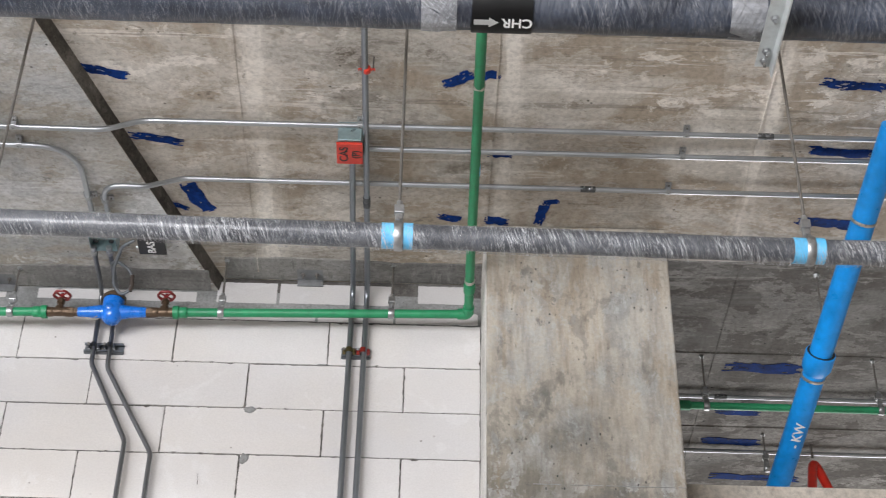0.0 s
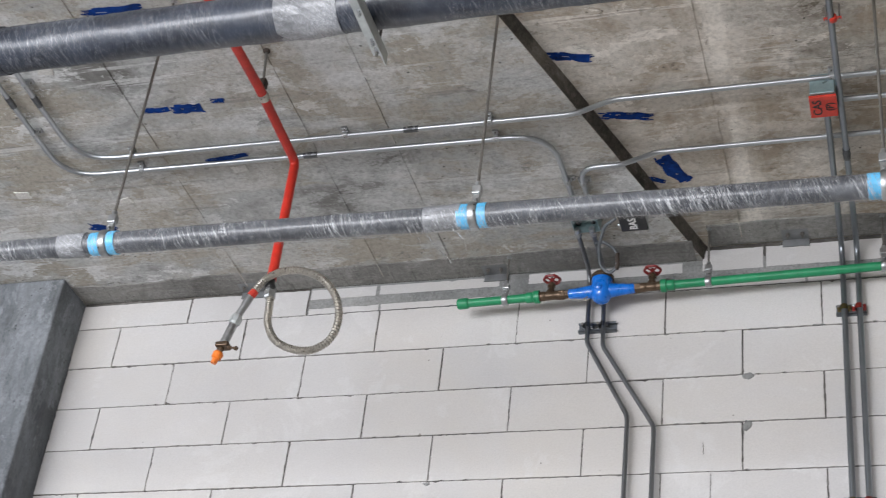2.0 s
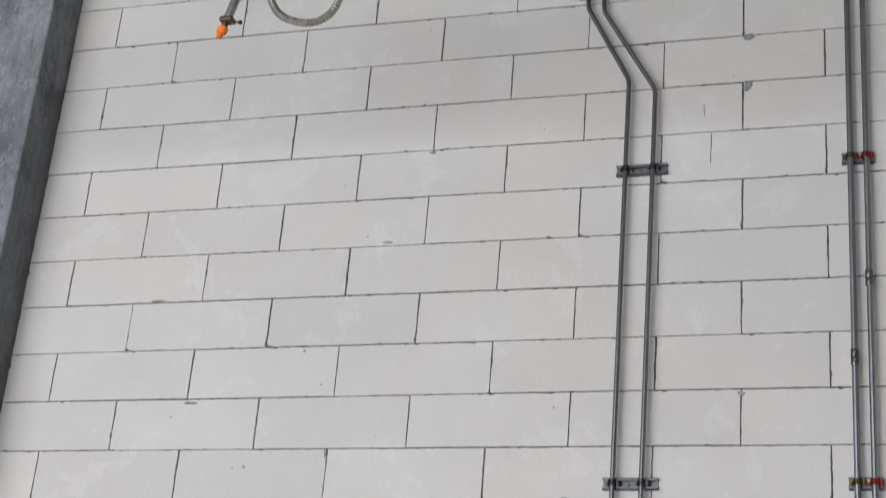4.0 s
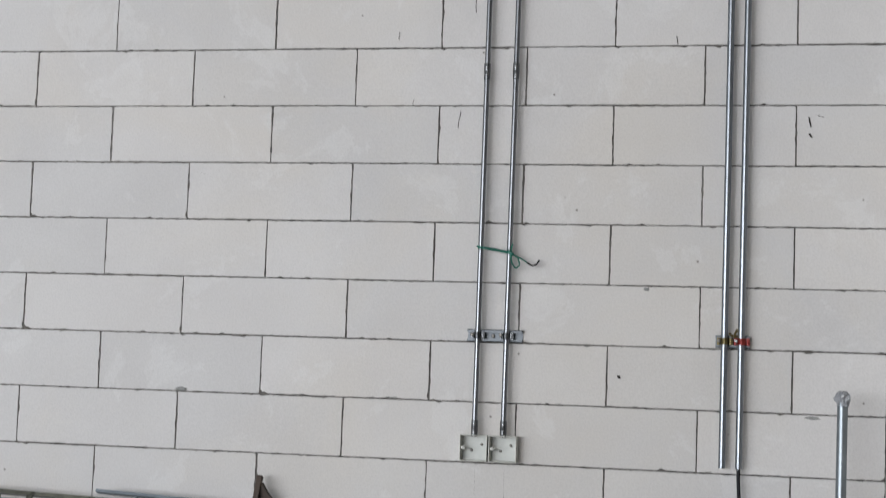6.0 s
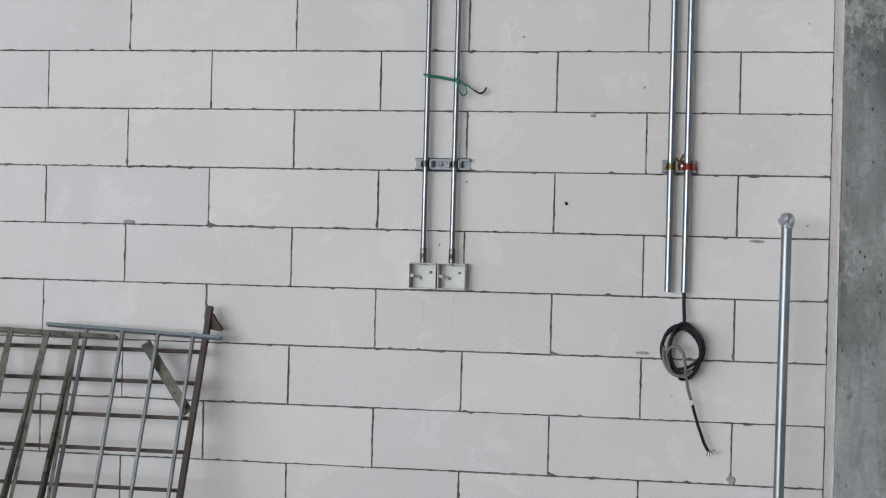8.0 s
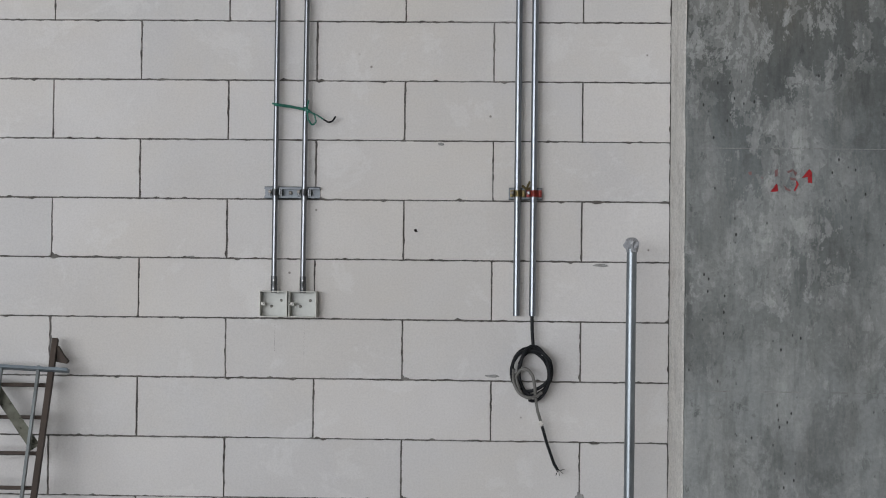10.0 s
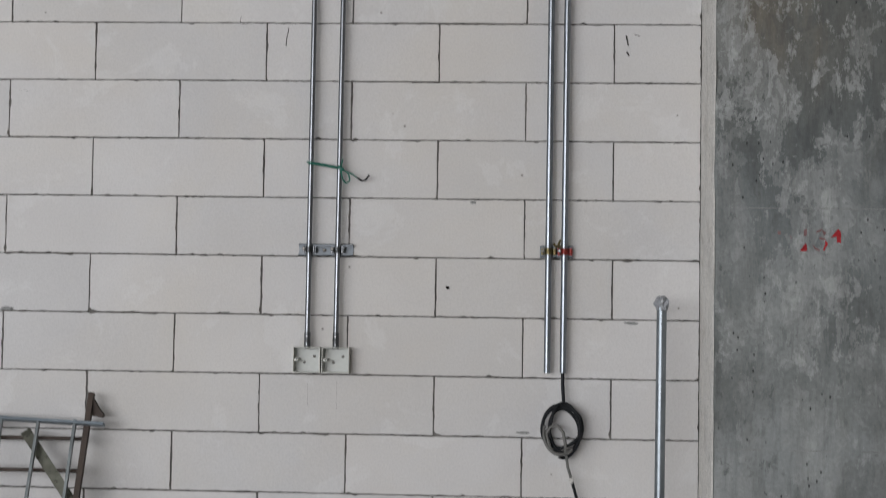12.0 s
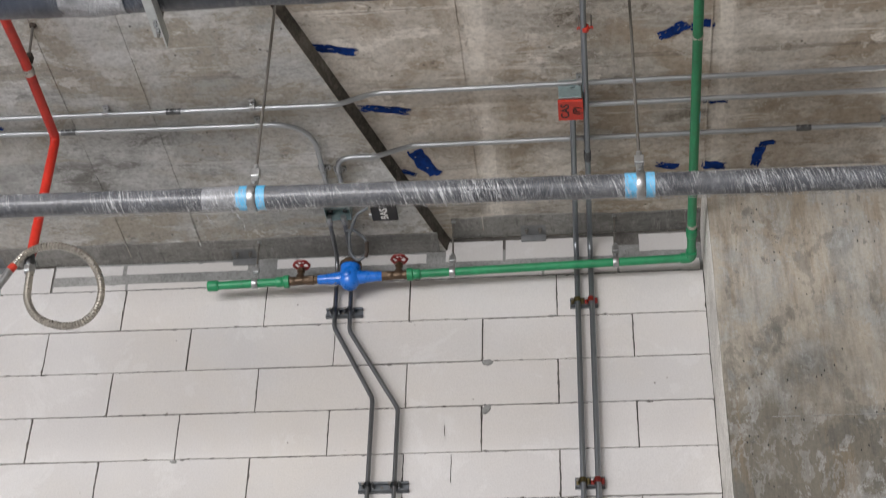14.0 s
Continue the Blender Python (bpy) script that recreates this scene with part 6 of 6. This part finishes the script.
def scratch(x0, z0, x1, z1, w):
    """A thin dark pencil or scrape line on the blocks."""
    bm = bmesh.new()
    n = 6
    rows = []
    for i in range(n + 1):
        u = i / n
        x, z = x0 + (x1 - x0) * u + 0.002 * noise.noise((u * 3, x0, z0)), z0 + (z1 - z0) * u
        rows.append([bm.verts.new((x - w, -0.0021, z)), bm.verts.new((x + w, -0.0021, z))])
    for a, b in zip(rows, rows[1:]):
        bm.faces.new((a[0], a[1], b[1], b[0]))
    bmesh.ops.solidify(bm, geom=bm.faces[:], thickness=0.0008)
    tagged(part("scrape_mark", bm, M_RUST), "thin dark scrape line on a pale block", "scrape mark", "scrape marks on the blocks")


for a in ((-1.392, 3.03, -1.390, 2.965, 0.0012), (-1.432, 2.62, -1.440, 2.56, 0.0012), (-0.262, 2.60, -0.255, 2.565, 0.002), (-0.235, 2.605, -0.215, 2.598, 0.003), (-0.26, 2.545, -0.252, 2.53, 0.003), (-0.27, 2.655, -0.245, 2.655, 0.0015), (-1.66, 2.90, -1.661, 2.872, 0.001),
          (-0.70, 2.875, -0.695, 2.845, 0.001), (-2.38, 2.40, -2.345, 2.393, 0.0012), (-1.34, 1.40, -1.34, 1.31, 0.0002), (-1.24, 1.40, -1.24, 1.30, 0.0002), (-0.865, 1.73, -0.862, 1.72, 0.005), (-1.02, 4.62, -1.022, 4.50, 0.001), (-1.05, 4.75, -1.048, 4.70, 0.0008), (-2.28, 4.00, -2.23, 4.002, 0.003), (-1.60, 2.66, -1.602, 2.64, 0.001)):
    scratch(*a)


# ---- pale plaster dabs on the lower soffit ----
for x, y, w, d, turn in ((-3.258, -1.494, 0.07, 0.05, 12), (-2.742, -0.836, 0.075, 0.045, -8), (-3.722, -0.798, 0.07, 0.05, 5), (-3.30, -0.70, 0.06, 0.045, -14), (-2.50, -1.60, 0.06, 0.04, 20)):
    rn = random.Random(int(x * 100))
    bm = bmesh.new()
    n = 16
    ring = []
    for i in range(n):
        a = 2 * math.pi * i / n
        k = 1 / max(abs(math.cos(a)), abs(math.sin(a))) * rn.uniform(0.78, 1.0)
        ring.append((w / 2 * math.cos(a) * k, d / 2 * math.sin(a) * k))
    low = [bm.verts.new((0.92 * px, 0.92 * py, -0.0035)) for px, py in ring]
    top = [bm.verts.new((px, py, -0.0003)) for px, py in ring]
    bm.faces.new(low)
    for i in range(n):
        bm.faces.new((low[i], top[i], top[(i + 1) % n], low[(i + 1) % n]))
    bmesh.ops.recalc_face_normals(bm, faces=bm.faces)
    ob = tagged(part("plaster_dab", bm, M_PLASTER), "pale square plaster dab on the concrete ceiling", "plaster dab", "plaster dabs")
    ob.matrix_world = pose(x, y, CEIL_LOW, 0, 0, turn)


# ---- blocks of the wall, one by one ----
def block_mesh(name, w, h, seed):
    """A block face with worn, slightly broken arrises; origin at its lower left corner."""
    rnd = random.Random(seed)
    bm = bmesh.new()
    nx, nz = max(3, round(w / 0.014)), 13
    loop = [(i * w / nx, 0) for i in range(nx)] + [(w, i * h / nz) for i in range(nz)] + [(w - i * w / nx, h) for i in range(nx)] + [(0, h - i * h / nz) for i in range(nz)]
    back, front, n = [], [], len(loop)
    for x, z in loop:
        back.append(bm.verts.new((x, 0.02, z)))
        drift = 0.0004 * (1 + noise.noise((x * 9, z * 9, seed * 3.1)))
        wear = 0.0003 + drift + 0.0026 * rnd.random() ** 4 + (rnd.uniform(0.002, 0.006) if rnd.random() < 0.022 else 0)
        ix = min(max(x, wear + 0.0006 * rnd.random()), w - wear)
        iz = min(max(z, wear), h - wear)
        front.append(bm.verts.new((ix, 0.0, iz)))
    bm.faces.new(front)
    for i in range(n):
        j = (i + 1) % n
        bm.faces.new((front[j], front[i], back[i], back[j]))
    bmesh.ops.recalc_face_normals(bm, faces=bm.faces)
    me = bpy.data.meshes.new(name)
    bm.to_mesh(me)
    bm.free()
    me.materials.append(M_BLOCK)
    return me


BLOCKS = {}
block_random = random.Random(7)


def lay_block(x0, x1, z0, z1):
    key = (round(x1 - x0, 3), round(z1 - z0, 3), block_random.randrange(9))
    if key not in BLOCKS:
        BLOCKS[key] = block_mesh("block", key[0], key[1], len(BLOCKS))
    ob = new("block", BLOCKS[key])
    ob.parent = wall
    ob.location = (x0 + block_random.uniform(-0.0008, 0.0008), block_random.uniform(-0.0015, 0.0012), z0 + block_random.uniform(-0.0008, 0.0008))


def lay_course(z0, z1, half, left=WALL_L, right=-0.0045):
    joint = 0.0029
    first = (PITCH / 2 if half else PITCH) + right
    edges = [right]
    x = right - first
    while x > left + 0.05:
        edges.append(x)
        x -= PITCH
    edges.append(left)
    for a, b in zip(edges[1:], edges):
        lay_block(a + joint / 2, b - joint / 2, z0 + joint / 2, z1 - joint / 2)


for k in range(-7, 8):
    lay_course(Z0 + k * COURSE, Z0 + (k + 1) * COURSE, k % 2 == 1)
for k in range(0, 11):
    lay_course(LINTEL1 + k * COURSE, LINTEL1 + (k + 1) * COURSE, k % 2 == 1)
# cut pieces under the ceiling
TOP = LINTEL1 + 11 * COURSE
for x0, x1, z0, z1 in ((WALL_L, -3.30, 0, 0.125), (-3.30, -2.745, 0, 0.13), (-2.74, -2.42, 0, 0.032), (-2.415, -1.86, 0, 0.034), (-1.855, -1.27, 0, 0.035), (-1.265, -0.66, 0, 0.036), (-0.655, -0.35, 0, 0.038), (-0.345, -0.012, 0, 0.06),
                       (-2.74, -2.44, 0.075, 0.128), (-2.43, -1.90, 0.078, 0.128), (-1.78, -1.14, 0.08, 0.132), (-1.065, -0.82, 0.082, 0.185), (-0.815, -0.36, 0.085, 0.185), (-0.26, -0.03, 0.10, 0.19)):
    lay_block(x0 + 0.002, x1 - 0.002, TOP + z0 + 0.002, TOP + z1)
